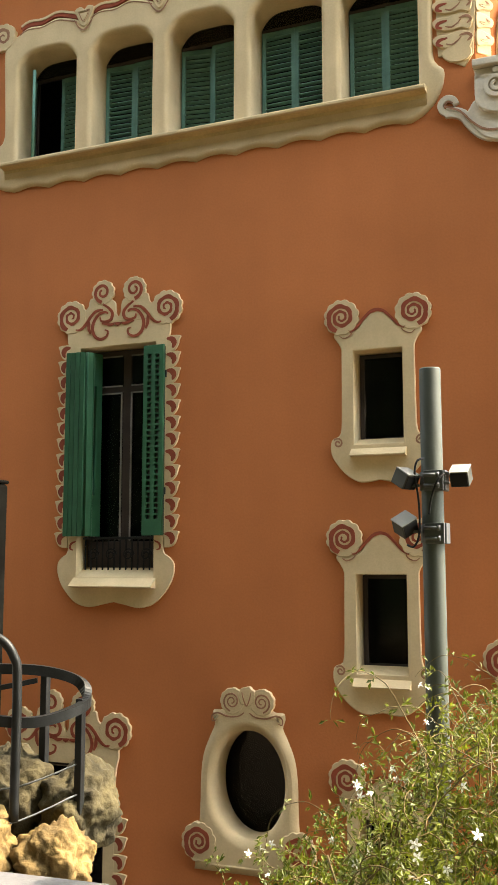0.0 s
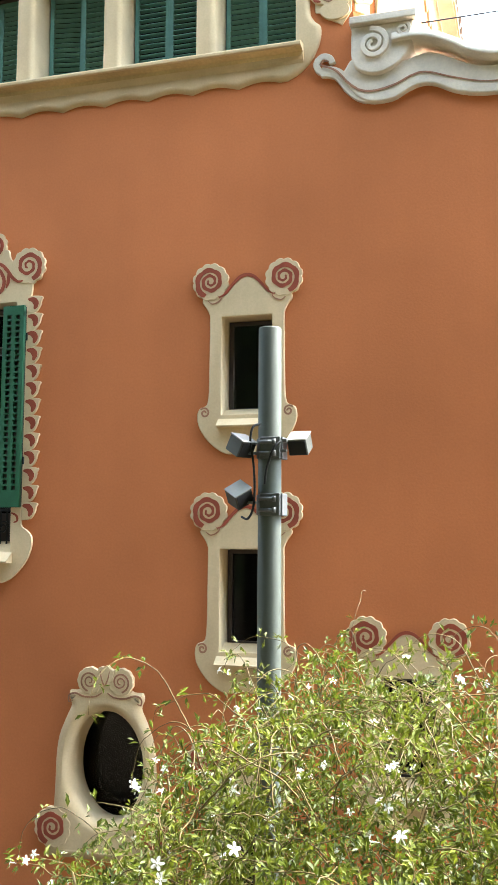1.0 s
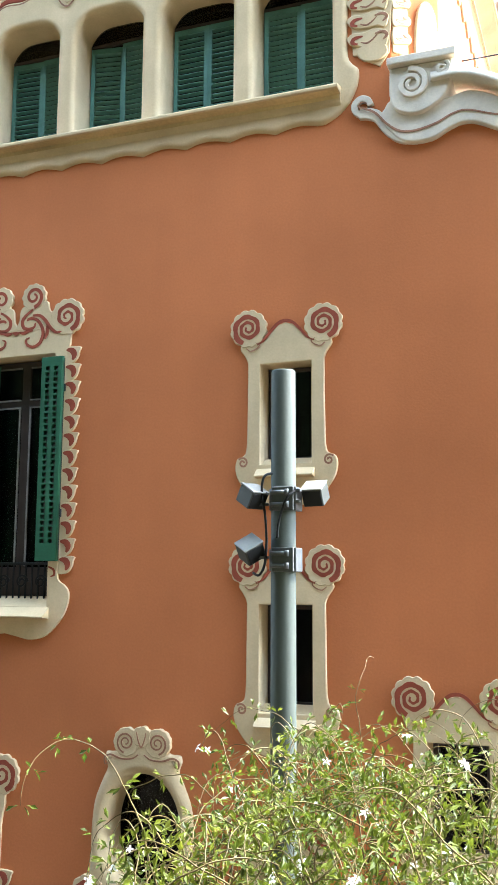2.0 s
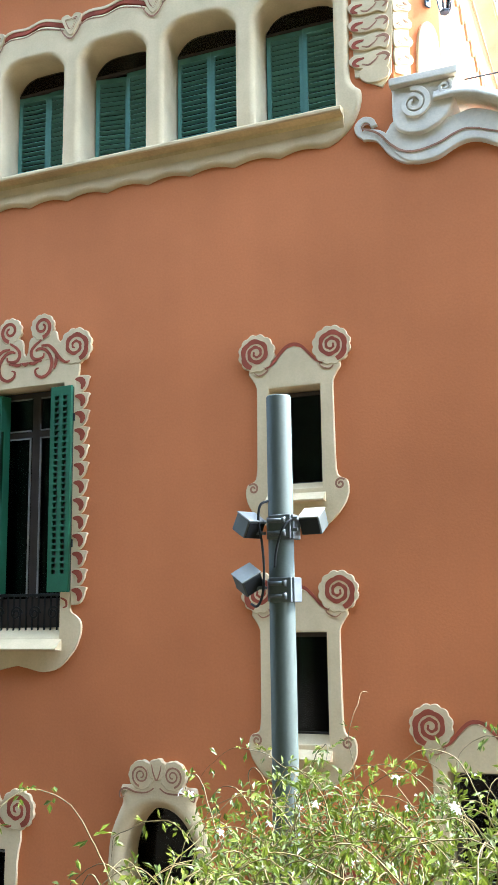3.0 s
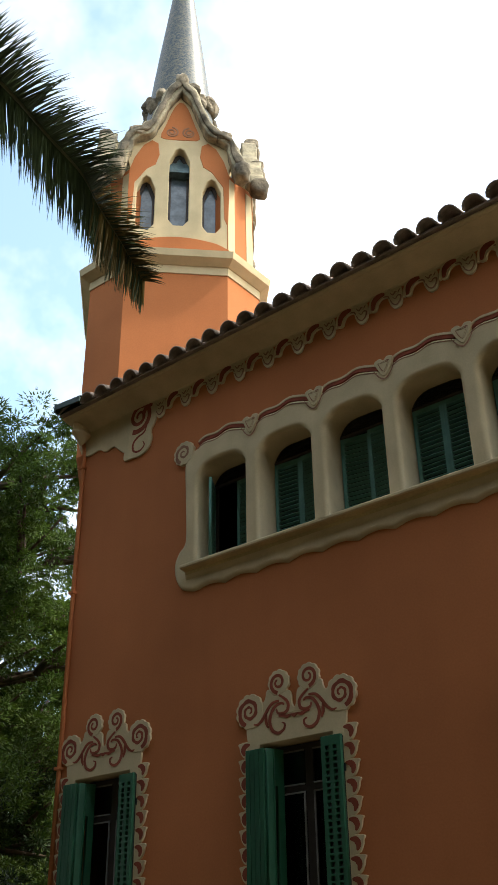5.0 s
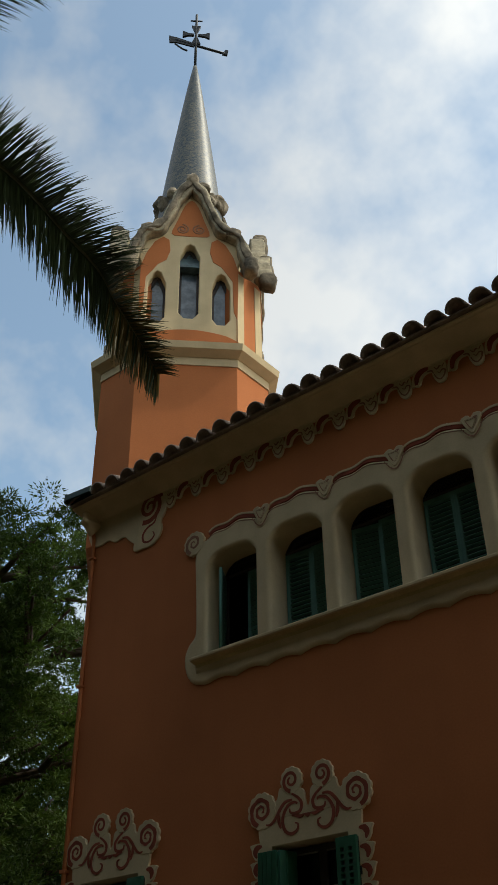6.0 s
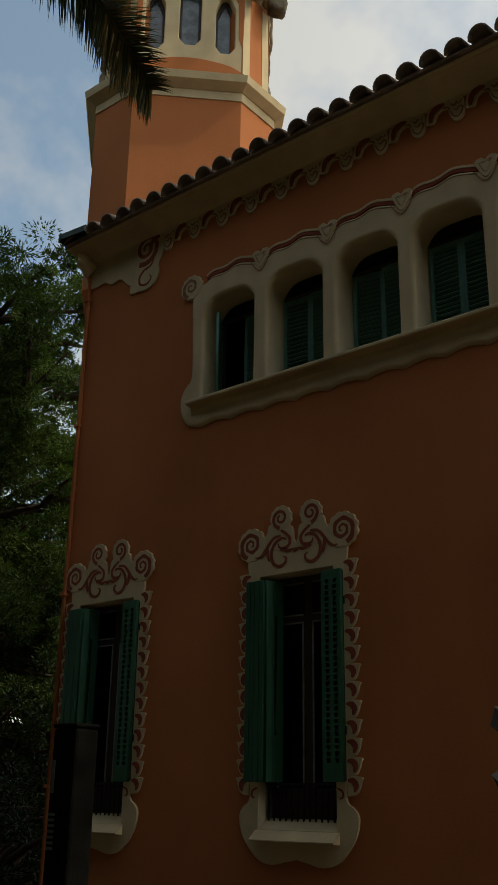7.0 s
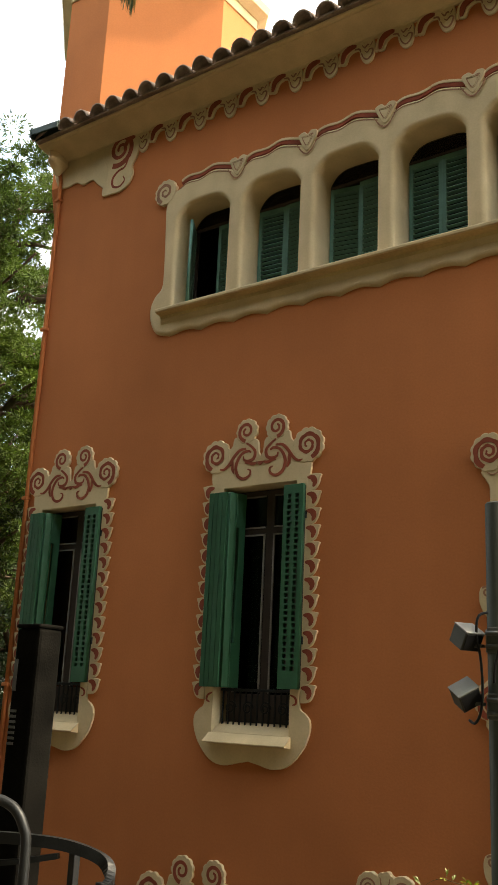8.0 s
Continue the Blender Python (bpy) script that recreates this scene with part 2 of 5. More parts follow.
def tube(paths, r, cyclic=False, res=3, taper=None):
    """Round bars along 3D paths (a list of paths); taper: radius factors along each path."""
    cu = bpy.data.curves.new("tmp", "CURVE")
    cu.dimensions, cu.bevel_depth, cu.bevel_resolution, cu.use_fill_caps = "3D", r, res, True
    for path in paths:
        sp = cu.splines.new("POLY")
        sp.points.add(len(path) - 1)
        for i, (p, c) in enumerate(zip(sp.points, path)):
            p.co = (*c, 1)
            if taper:
                p.radius = taper(i / (len(path) - 1))
        sp.use_cyclic_u = cyclic
    return from_curve(cu)


def box(bm, x0, x1, y0, y1, z0, z1, bevel=0.0, m=None):
    r = bmesh.ops.create_cube(bm, size=1.0, matrix=Matrix.LocRotScale(((x0 + x1) / 2, (y0 + y1) / 2, (z0 + z1) / 2), None, (x1 - x0, y1 - y0, z1 - z0)))
    vs = r["verts"]
    if bevel:
        es = list({e for v in vs for e in v.link_edges})
        g = bmesh.ops.bevel(bm, geom=es, offset=bevel, segments=2, affect="EDGES", profile=0.5)
        vs = list({v for f in g["faces"] for v in f.verts} | {v for v in vs if v.is_valid})
    if m:
        bmesh.ops.transform(bm, matrix=m, verts=vs)
    return bm


def block(x0, x1, y0, y1, z0, z1, bevel=0.0, m=None):
    return box(bmesh.new(), x0, x1, y0, y1, z0, z1, bevel, m)


def prism(profile, x0, x1, m0=0.0, m1=0.0):
    """A bar along x whose yz profile is given; m0 and m1 mitre its ends."""
    bm = bmesh.new()
    a = [bm.verts.new((x0 + m0 * y, y, z)) for y, z in profile]
    b = [bm.verts.new((x1 + m1 * y, y, z)) for y, z in profile]
    bm.faces.new(a)
    bm.faces.new(b[::-1])
    for i in range(len(a)):
        j = (i + 1) % len(a)
        bm.faces.new((a[j], a[i], b[i], b[j]))
    bmesh.ops.recalc_face_normals(bm, faces=bm.faces)
    return bm


def lathe(profile, n=16, cap=True):
    """A turned body about z; profile: (radius, z) from bottom to top."""
    bm = bmesh.new()
    rings = []
    for r, z in profile:
        rings.append([bm.verts.new((r * math.cos(2 * math.pi * k / n), r * math.sin(2 * math.pi * k / n), z)) for k in range(n)])
    for a, b in zip(rings, rings[1:]):
        for k in range(n):
            bm.faces.new((a[k], a[(k + 1) % n], b[(k + 1) % n], b[k]))
    if cap:
        bm.faces.new(rings[0][::-1])
        bm.faces.new(rings[-1])
    return bm


def smoothed(pts, n=6, closed=False):
    """A Catmull-Rom line through the points."""
    out, k = [], len(pts)
    for i in range(k if closed else k - 1):
        p = [Vector(pts[(i + d) % k] if closed else pts[min(max(i + d, 0), k - 1)]) for d in (-1, 0, 1, 2)]
        for s in range(n):
            t = s / n
            q = 0.5 * ((2 * p[1]) + (p[2] - p[0]) * t + (2 * p[0] - 5 * p[1] + 4 * p[2] - p[3]) * t * t + (3 * p[1] - p[0] - 3 * p[2] + p[3]) * t ** 3)
            out.append(tuple(q))
    if not closed:
        out.append(tuple(pts[-1]))
    return out


def mirrored(half):
    """A closed outline from its right half, which runs from the bottom middle to the top middle."""
    return half + [(-x, z) for x, z in reversed(half) if abs(x) > 1e-6]


def ribbon(path, width):
    """The outline of a band along a path; width(s) is its half width to either side, s from 0 to 1: a number or a pair."""
    left, right = [], []
    for i, p in enumerate(path):
        a, b = Vector(path[max(i - 1, 0)]), Vector(path[min(i + 1, len(path) - 1)])
        d = (b - a).normalized()
        nrm = Vector((-d.y, d.x))
        w = width(i / (len(path) - 1))
        wl_, wr_ = w if isinstance(w, tuple) else (w, w)
        left.append(tuple(Vector(p) + nrm * wl_))
        right.append(tuple(Vector(p) - nrm * wr_))
    return left + right[::-1]


def scalloped(cx, cz, r, lobes=11, amp=0.085, turn=0.0, n=88):
    pts = []
    for k in range(n):
        a = 2 * math.pi * k / n
        rr = r * (1 - amp + amp * abs(math.sin((a + turn) * lobes / 2)))
        pts.append((cx + rr * math.cos(a), cz + rr * math.sin(a)))
    return pts


def spiral(cx, cz, r0, r1, a0, turns, flip=1, n=70):
    out = []
    for k in range(n + 1):
        s = k / n
        a = radians(a0) + flip * 2 * math.pi * turns * s
        r = r0 + (r1 - r0) * s ** 0.8
        out.append((cx + r * math.cos(a), cz + r * math.sin(a)))
    return out


def scroll(parent, cx, cz, r, side, front=-0.038, turns=2.3, red=M_RED, lobes=12):
    """A shell-like volute: a scalloped cream disc with a red coil; side is 1 where it uncurls to the left, -1 to the right."""
    part("volute_disc", plate([scalloped(cx, cz, r, lobes)], front, 0.004, 0.006), M_CREAM, parent)
    a0 = -70 if side > 0 else 250
    path = spiral(cx, cz, r * 0.77, r * 0.09, a0, turns, side)

    def wide(s):
        base = r * (0.110 - 0.076 * s)
        outer = base + r * 0.075 * (1 - 0.6 * s) * abs(math.sin(s * turns * lobes * math.pi * 0.5))
        return (base, outer) if side > 0 else (outer, base)
    part("volute_coil", plate([ribbon(path, wide)], front - 0.004, front + 0.003), red, parent, "dark red painted coil")


def painted(parent, paths, width, front, mat=M_RED, name="scroll_line", taper=True):
    """Red painted bands along paths, each a piece of its own."""
    for p in paths:
        q = smoothed(p, 6)
        f = (lambda s: width * (0.35 + 0.65 * math.sin(math.pi * min(1, s * 0.9 + 0.1)))) if taper else (lambda s: width)
        part(name, plate([ribbon(q, f)], front, front + 0.006), mat, parent)


def flip_x(paths):
    return [[(-x, z) for x, z in p] for p in paths]


# ---- openings of the front wall ----
def rect(x0, x1, z0, z1):
    return [(x0, z0), (x1, z0), (x1, z1), (x0, z1)]


def ellipse(cx, cz, rx, rz, n=48):
    return [(cx + rx * math.cos(2 * math.pi * k / n), cz + rz * math.sin(2 * math.pi * k / n)) for k in range(n)]


def arched(x0, x1, z0, zs, rise, n=20, power=4.2):
    """An opening with a flattened arch of that rise above the springing zs."""
    c, h = (x0 + x1) / 2, (x1 - x0) / 2
    top = []
    for k in range(n + 1):
        u = 1 - 2 * k / n
        top.append((c + h * u, zs + rise * (1 - abs(u) ** power)))
    return [(x0, z0), (x1, z0)] + top


STAIR = [(-2.435, 5.55), (-2.435, 3.275), (-2.435, 0.93), (-0.905, 2.13)]      # middle and sill height of the small windows
TALL = [(-5.46, 4.20), (-8.45, 4.20)]
LOW = (-6.03, -0.45)
STRIP = [(-6.93, -6.11), (-5.89, -5.07), (-4.86, -4.04), (-3.83, -3.00), (-2.79, -1.95)]
SPRING, RISE = 10.45, 0.18
OVAL = (-3.86, 2.115, 0.395, 0.54)
BELOW_OVAL = (-4.16, -3.53, 0.0, 1.10)
LEFT, RIGHT_UP, EAVE = -9.35, -1.37, 12.14
SIDE_X, CUT_Y = -0.98, 0.41        # side wall, and where the cut corner meets it
E0 = 0.07
holes = [rect(c - 0.255 - E0, c + 0.255 + E0, z - E0, z + 0.97 + E0) for c, z in STAIR]
holes += [rect(c - 0.49 - E0, c + 0.49 + E0, z - E0, z + 2.62 + E0) for c, z in TALL]
holes += [rect(LOW[0] - 0.49 - E0, LOW[0] + 0.49 + E0, 0.05, LOW[1] + 2.62 + E0)]
holes += [arched(a - E0, b + E0, 9.20 - E0, SPRING, RISE + E0) for a, b in STRIP]
holes += [ellipse(OVAL[0], OVAL[1], OVAL[2] + E0, OVAL[3] + E0), rect(BELOW_OVAL[0], BELOW_OVAL[1], 0.05, BELOW_OVAL[3])]
front_outline = [(LEFT, -0.3), (3.4, -0.3), (3.4, 8.72), (RIGHT_UP + 0.001, 8.72), (RIGHT_UP, EAVE), (LEFT, EAVE)]
tagged(part("wall_front", plate([front_outline] + holes, 0.0, 0.38), M_WALL), "terracotta stucco front wall of the house", "wall", kind="structure")

# the other walls that close the house
tagged(part("wall_left", block(LEFT, LEFT + 0.35, 0.381, 8.0, -0.3, EAVE), M_WALL), "terracotta stucco end wall beside the pines", "wall", kind="structure")
tagged(part("wall_back", block(LEFT + 0.351, 3.4, 7.6, 8.0, -0.3, 8.7), M_WALL), "terracotta stucco rear wall", "wall", kind="structure")
tagged(part("wall_back_upper", block(LEFT + 0.351, SIDE_X, 7.6, 8.0, 8.701, EAVE), M_WALL), "terracotta stucco rear wall of the top storey", "wall", kind="structure")
tagged(part("wall_right", block(3.05, 3.4, 0.381, 7.599, -0.3, 8.7), M_WALL), "terracotta stucco wall below the terrace", "wall", kind="structure")
side = bmesh.new()
foot = [(RIGHT_UP, 0.002), (SIDE_X, CUT_Y), (SIDE_X, 7.599), (-1.54, 7.599), (-1.54, 0.381), (RIGHT_UP, 0.381)]
lo = [side.verts.new((x, y, 8.72)) for x, y in foot]
hi = [side.verts.new((x, y, EAVE)) for x, y in foot]
side.faces.new(lo[::-1])
side.faces.new(hi)
for i in range(6):
    side.faces.new((lo[i], lo[(i + 1) % 6], hi[(i + 1) % 6], hi[i]))
bmesh.ops.recalc_face_normals(side, faces=side.faces)
wall_side = tagged(part("wall_side", side, M_WALL), "sunlit terracotta stucco side wall above the terrace", "wall", kind="structure")
tagged(part("terrace_floor", block(SIDE_X, 3.05, 0.381, 7.599, 8.2, 8.4), M_SLAB), "paved roof terrace behind the parapet", "floor", kind="structure")
# near-black colour stands in for the unlit rooms; the partitions are added for it
tagged(part("floor", block(LEFT + 0.351, -1.55, 0.381, 7.599, 7.9, 8.15), M_DARK), "upper floor inside the house, coloured near black as if unlit", "floor", kind="structure")
tagged(part("wall_inner", block(LEFT + 0.36, -1.56, 1.5, 1.6, 8.16, EAVE - 0.17), M_DARK), "added near-black partition that keeps the top storey dark", "wall", kind="structure")
tagged(part("wall_inner_low", block(LEFT + 0.36, 3.04, 1.5, 1.6, 0.0, 7.89), M_DARK), "added near-black partition that keeps the lower storeys dark", "wall", kind="structure")
tagged(part("ceiling", block(LEFT + 0.351, -1.541, 0.381, 7.599, EAVE - 0.16, EAVE - 0.02), M_DARK), "ceiling of the top storey, coloured near black as if unlit", "ceiling", kind="structure")

# ---- ground: low beside the house, rising to the terrace with the planting bed ----
gr = bmesh.new()
gx = [-1500, -400, -120, -60, -40, -30, -24, -20, -16, -13] + [-10 + 0.8 * i for i in range(26)] + [13, 16, 20, 26, 34, 60, 150, 500, 1500]
gy = [-1500, -400, -120, -50, -30, -22, -17, -13] + [-11 + 0.6 * i for i in range(22)] + [4, 8, 14, 20, 30, 50, 120, 400, 1500]


def ground_z(x, y):
    s = min(1, max(0, (-2.2 - y) / 4.6))
    rise = 2.85 * s * s * (3 - 2 * s)
    n_ = 0.05 * noise.noise(Vector((x * 0.7, y * 0.7, 0))) if abs(x) < 40 and abs(y) < 40 else 0
    return rise + n_


rows_ = [[gr.verts.new((x, y, ground_z(x, y))) for x in gx] for y in gy]
for a, b in zip(rows_, rows_[1:]):
    for i in range(len(gx) - 1):
        gr.faces.new((a[i], a[i + 1], b[i + 1], b[i]))
tagged(part("ground", gr, M_EARTH, smooth=True), "dry earth slope between the path and the house", "ground", kind="structure")

# unseen screen added behind and above the path: closes the place, blocks sky light
bank = bmesh.new()
SCREEN = ((-12.8, 2.0), (-13.4, 7.0), (-12.8, 11.0), (-10.8, 14.0), (-8.6, 15.4), (-7.4, 16.6), (-8.8, 18.6), (-17.0, 22.0), (-28.0, 22.5), (-29.0, -0.5))
br_ = [[bank.verts.new((x, y + (0.9 * noise.noise(Vector((x * 0.12, z * 0.3, 1))) + 0.5 * noise.noise(Vector((x * 0.6, z * 0.7, 3)))) * (z > 3), z + 0.8 * noise.noise(Vector((x * 0.3, y * 0.4, 5))) * (z > 3))) for x in range(-44, 45)] for y, z in SCREEN]
for a, b in zip(br_, br_[1:]):
    for i in range(len(a) - 1):
        bank.faces.new((a[i], a[i + 1], b[i + 1], b[i]))
tagged(part("backdrop", bank, M_SCREEN), "unseen dark tree-like screen behind the path that blocks sky light", "bank", kind="structure")

# ---- roof ----
RX0, RX1, RY0, RY1, RZ = -9.40, -0.80, -0.46, 8.4, 12.195
roof = bmesh.new()
PIT = 0.36
rid = ((RX0 + RX1) / 2 - 0.02, (RX0 + RX1) / 2 + 0.02, (RY0 + RY1) / 2)
half = (RY1 - RY0) / 2
base = [roof.verts.new(p) for p in ((RX0, RY0, RZ), (RX1, RY0, RZ), (RX1, RY1, RZ), (RX0, RY1, RZ))]
low = [roof.verts.new(p) for p in ((RX0, RY0, RZ - 0.03), (RX1, RY0, RZ - 0.03), (RX1, RY1, RZ - 0.03), (RX0, RY1, RZ - 0.03))]
r0 = roof.verts.new((rid[0], rid[2], RZ + PIT * half))
r1 = roof.verts.new((rid[1], rid[2], RZ + PIT * half))
for f in ((base[0], base[1], r1, r0), (base[1], base[2], r1), (base[2], base[3], r0, r1), (base[3], base[0], r0), low[::-1]):
    roof.faces.new(f)
for i in range(4):
    roof.faces.new((low[i], low[(i + 1) % 4], base[(i + 1) % 4], base[i]))
bmesh.ops.recalc_face_normals(roof, faces=roof.faces)
roof_ob = tagged(part("roof", roof, M_TILES), "hipped clay tile roof with a rounded tile edge", "roof", kind="structure")


def half_tile(length, r0_, r1_, thick=0.02, n=8):
    """A barrel tile lying along y, its open end at y = 0."""
    bm = bmesh.new()
    ring = []
    for y, r in ((0, r0_), (length, r1_)):
        ring.append([bm.verts.new((r * math.cos(math.pi * k / n), y, r * math.sin(math.pi * k / n))) for k in range(n + 1)])
        ring.append([bm.verts.new(((r - thick) * math.cos(math.pi * k / n), y, (r - thick) * math.sin(math.pi * k / n))) for k in range(n + 1)])
    o0, i0, o1, i1 = ring
    for k in range(n):
        bm.faces.new((o0[k], o0[k + 1], o1[k + 1], o1[k]))
        bm.faces.new((i0[k + 1], i0[k], i1[k], i1[k + 1]))
        bm.faces.new((o0[k + 1], o0[k], i0[k], i0[k + 1]))
    for k in (0, n):
        bm.faces.new((o0[k], o1[k], i1[k], i0[k]))
    bmesh.ops.recalc_face_normals(bm, faces=bm.faces)
    return bm


tile_me = bpy.data.meshes.new("tile")
tb = half_tile(0.46, 0.136, 0.11)
tb.to_mesh(tile_me)
tb.free()
tile_me.materials.append(M_TILE)
tile_me.shade_smooth()
slope = math.degrees(math.atan(PIT))
P_T = 0.305
for i in range(26):
    x = -8.735 + P_T * i
    for k in range(2):
        o = part("tile", tile_me, M_TILE, roof_ob)
        o.matrix_basis = pose(x + 0.008 * math.sin(i * 7.1), RY0 - 0.06 + k * 0.36 + 0.012 * math.sin(i * 3.7), RZ - 0.03 + k * 0.13 + 0.012 * max(0, x + 4.5), slope + 1, 0, 0.8 * math.sin(i * 5.3))
for i in range(28):
    y = RY0 + 0.12 + P_T * i
    o = part("tile", tile_me, M_TILE, roof_ob)
    o.matrix_basis = pose(RX1 + 0.06 + 0.012 * math.sin(i * 4.1), y, RZ - 0.03, 0, 0, 90) @ pose(0, 0, 0, slope + 1, 0, 0)
    if i % 2 == 0:
        o = part("tile", tile_me, M_TILE, roof_ob)
        o.matrix_basis = pose(RX0 - 0.06, y, RZ + 0.005, 0, 0, -90) @ pose(0, 0, 0, slope + 1, 0, 0)
# corner hip tiles
for (cx_, cy_, a) in ((RX1, RY0, 45),):
    for k in range(3):
        o = part("tile", tile_me, M_TILE, roof_ob)
        o.matrix_basis = pose(cx_, cy_, RZ + 0.05, 0, 0, a) @ pose(0, 0.02 + 0.4 * k, 0.11 * k, 15, 0, 0) @ Matrix.Diagonal((1.1, 1.1, 1.1, 1))
# flat green-glazed flashing closing the roof corner, with a turned-down lip
fb = bmesh.new()
box(fb, -9.43, -8.86, -0.54, 0.35, 12.285, 12.31, 0.006)
box(fb, -9.445, -9.40, -0.555, 0.36, 12.17, 12.318, 0.008)
box(fb, -9.41, -8.87, -0.552, -0.52, 12.20, 12.292, 0.008)
bmesh.ops.transform(fb, matrix=Matrix.Translation((-8.86, 0, 12.30)) @ Matrix.Rotation(radians(5), 4, "Y") @ Matrix.Translation((8.86, 0, -12.30)), verts=fb.verts)
part("corner_flashing", fb, M_FLASH, roof_ob, "dark green metal flashing at the roof corner")
# the rest of the tiles, up the slopes that face the camera
rest = []
rest_f = []


def lay(x, y, z, az, r, length):
    n, b0 = 6, len(rest)
    m = pose(x, y, z, 0, 0, az) @ pose(0, 0, 0, slope, 0, 0)
    for yy in (0, length):
        for k in range(n + 1):
            rest.append(tuple(m @ Vector((r * math.cos(math.pi * k / n), yy, r * math.sin(math.pi * k / n)))))
    for k in range(n):
        rest_f.append((b0 + k, b0 + k + 1, b0 + n + 2 + k, b0 + n + 1 + k))


for j in range(2, 12):
    for i in range(28):
        x, d = -9.345 + P_T * i, 0.36 * j
        if x - RX0 > d and RX1 - x > d:
            lay(x, RY0 - 0.06 + d, RZ + 0.005 + d * PIT, 0, 0.12, 0.4)
    for i in range(28):
        y, d = RY0 + 0.12 + P_T * i, 0.36 * (j - 1)
        if y - RY0 > d and RY1 - y > d:
            lay(RX1 + 0.06 - d, y, RZ + 0.005 + d * PIT, 90, 0.12, 0.4)
rest_me = bpy.data.meshes.new("tile_field")
rest_me.from_pydata(rest, [], rest_f)
tagged(part("tile_field", rest_me, M_TILES, roof_ob, smooth=True), kind="stuff")

# coved cream cornice under the eaves, front and side
cove = [(0.0, 11.985), (-0.03, 11.99), (-0.04, 12.01), (-0.10, 12.03), (-0.20, 12.06), (-0.30, 12.09), (-0.36, 12.105), (-0.37, 12.118), (-0.41, 12.122), (-0.42, 12.142), (0.0, 12.142)]
tagged(part("cornice", prism(cove, LEFT, SIDE_X, 0.10, -0.6), M_CREAM), "cream plaster cove under the tile edge", "cornice", kind="structure")
sc = prism([(y * 0.6, z) for y, z in cove], 0.0, 7.6, 1.667)
bmesh.ops.transform(sc, matrix=pose(SIDE_X, 0, 0, 0, 0, 90), verts=sc.verts)
tagged(part("cornice_side", sc, M_CREAM), "cream plaster cove under the side eave", "cornice", kind="structure")
dp = tube([[(-9.27, -0.032, 0.2), (-9.27, -0.032, 11.70), (-9.29, -0.05, 11.85), (-9.31, -0.10, 11.97)]], 0.031)
pipe = tagged(part("downpipe", dp, M_WALL, smooth=True), "terracotta painted rain downpipe at the house corner", "pipe")
for z in (2.2, 4.6, 7.0, 9.4, 11.4):
    part("pipe_clamp", block(-9.32, -9.22, -0.08, 0.0, z - 0.02, z + 0.02, 0.004), M_WALL, pipe)


tagged(part("cornice_field", plate([smoothed([(-9.34, 12.02), (-9.34, 11.66), (-9.15, 11.58), (-8.95, 11.60), (-8.80, 11.52), (-8.62, 11.54), (-8.48, 11.42), (-8.34, 11.34), (-8.20, 11.5), (-8.15, 12.02)], 5, True)], -0.028, 0.004, 0.012), M_CREAM), "cream plaster field under the roof corner", "cornice", kind="structure")


# plaster console that swells out under the roof corner
cn = bmesh.new()
bmesh.ops.create_icosphere(cn, subdivisions=4, radius=1.0)
for v in cn.verts:
    d = v.co.normalized()
    k_ = 1 + 0.16 * math.sin(7 * d.z + 2) * (1 - abs(d.z)) + 0.08 * noise.noise(d * 3)
    v.co = Vector((d.x * 0.10 * k_, d.y * 0.30 * k_ * (0.55 + 0.45 * d.z), d.z * 0.19))
console = part("console", cn, M_CREAM, smooth=True)
console.location = (-9.24, -0.13, 11.93)
tagged(console, "lumpy cream plaster console under the roof corner", "ornament", kind="structure")

# ---- parapet of the terrace, with its scrolled end block ----
par = thing("parapet", (0, 0, 0), "white weathered stone parapet with an undulating coping", "parapet", kind="structure")
low_edge = smoothed([(-1.50, 8.82), (-1.40, 8.68), (-1.30, 8.57), (-1.17, 8.52), (-0.98, 8.53), (-0.84, 8.60), (-0.71, 8.64), (-0.58, 8.62), (-0.40, 8.53), (-0.20, 8.48), (0.0, 8.47), (0.4, 8.49), (0.8, 8.56), (1.2, 8.50), (1.7, 8.47), (2.3, 8.53), (2.9, 8.48), (3.4, 8.5)], 5)
mid_edge = smoothed([(3.4, 8.78), (2.9, 8.76), (2.3, 8.83), (1.7, 8.75), (1.2, 8.78), (0.8, 8.84), (0.4, 8.77), (0.0, 8.74), (-0.25, 8.78), (-0.45, 8.88), (-0.65, 8.95), (-0.9, 8.90), (-1.1, 8.93), (-1.36, 8.98), (-1.44, 8.9)], 5)
part("parapet_face", plate([low_edge + mid_edge], -0.06, 0.30, 0.02), M_WHITE, par)


def coping_bar(path, w, h):
    """A rounded coping stone following a path in the xz plane: rows of a half-round section."""
    bm = bmesh.new()
    rings = []
    sec = [(-w, -0.5), (-w, -0.1), (-w * 0.85, 0.55), (-w * 0.45, 0.92), (0.05, 1.0), (0.28, 0.9), (0.32, 0.5), (0.32, -0.5)]
    for x, z in path:
        rings.append([bm.verts.new((x, y, z + q * h)) for y, q in sec])
    for a, b in zip(rings, rings[1:]):
        for k in range(len(sec)):
            k2 = (k + 1) % len(sec)
            bm.faces.new((a[k], a[k2], b[k2], b[k]))
    bm.faces.new(rings[0])
    bm.faces.new(rings[-1][::-1])
    bmesh.ops.recalc_face_normals(bm, faces=bm.faces)
    return bm


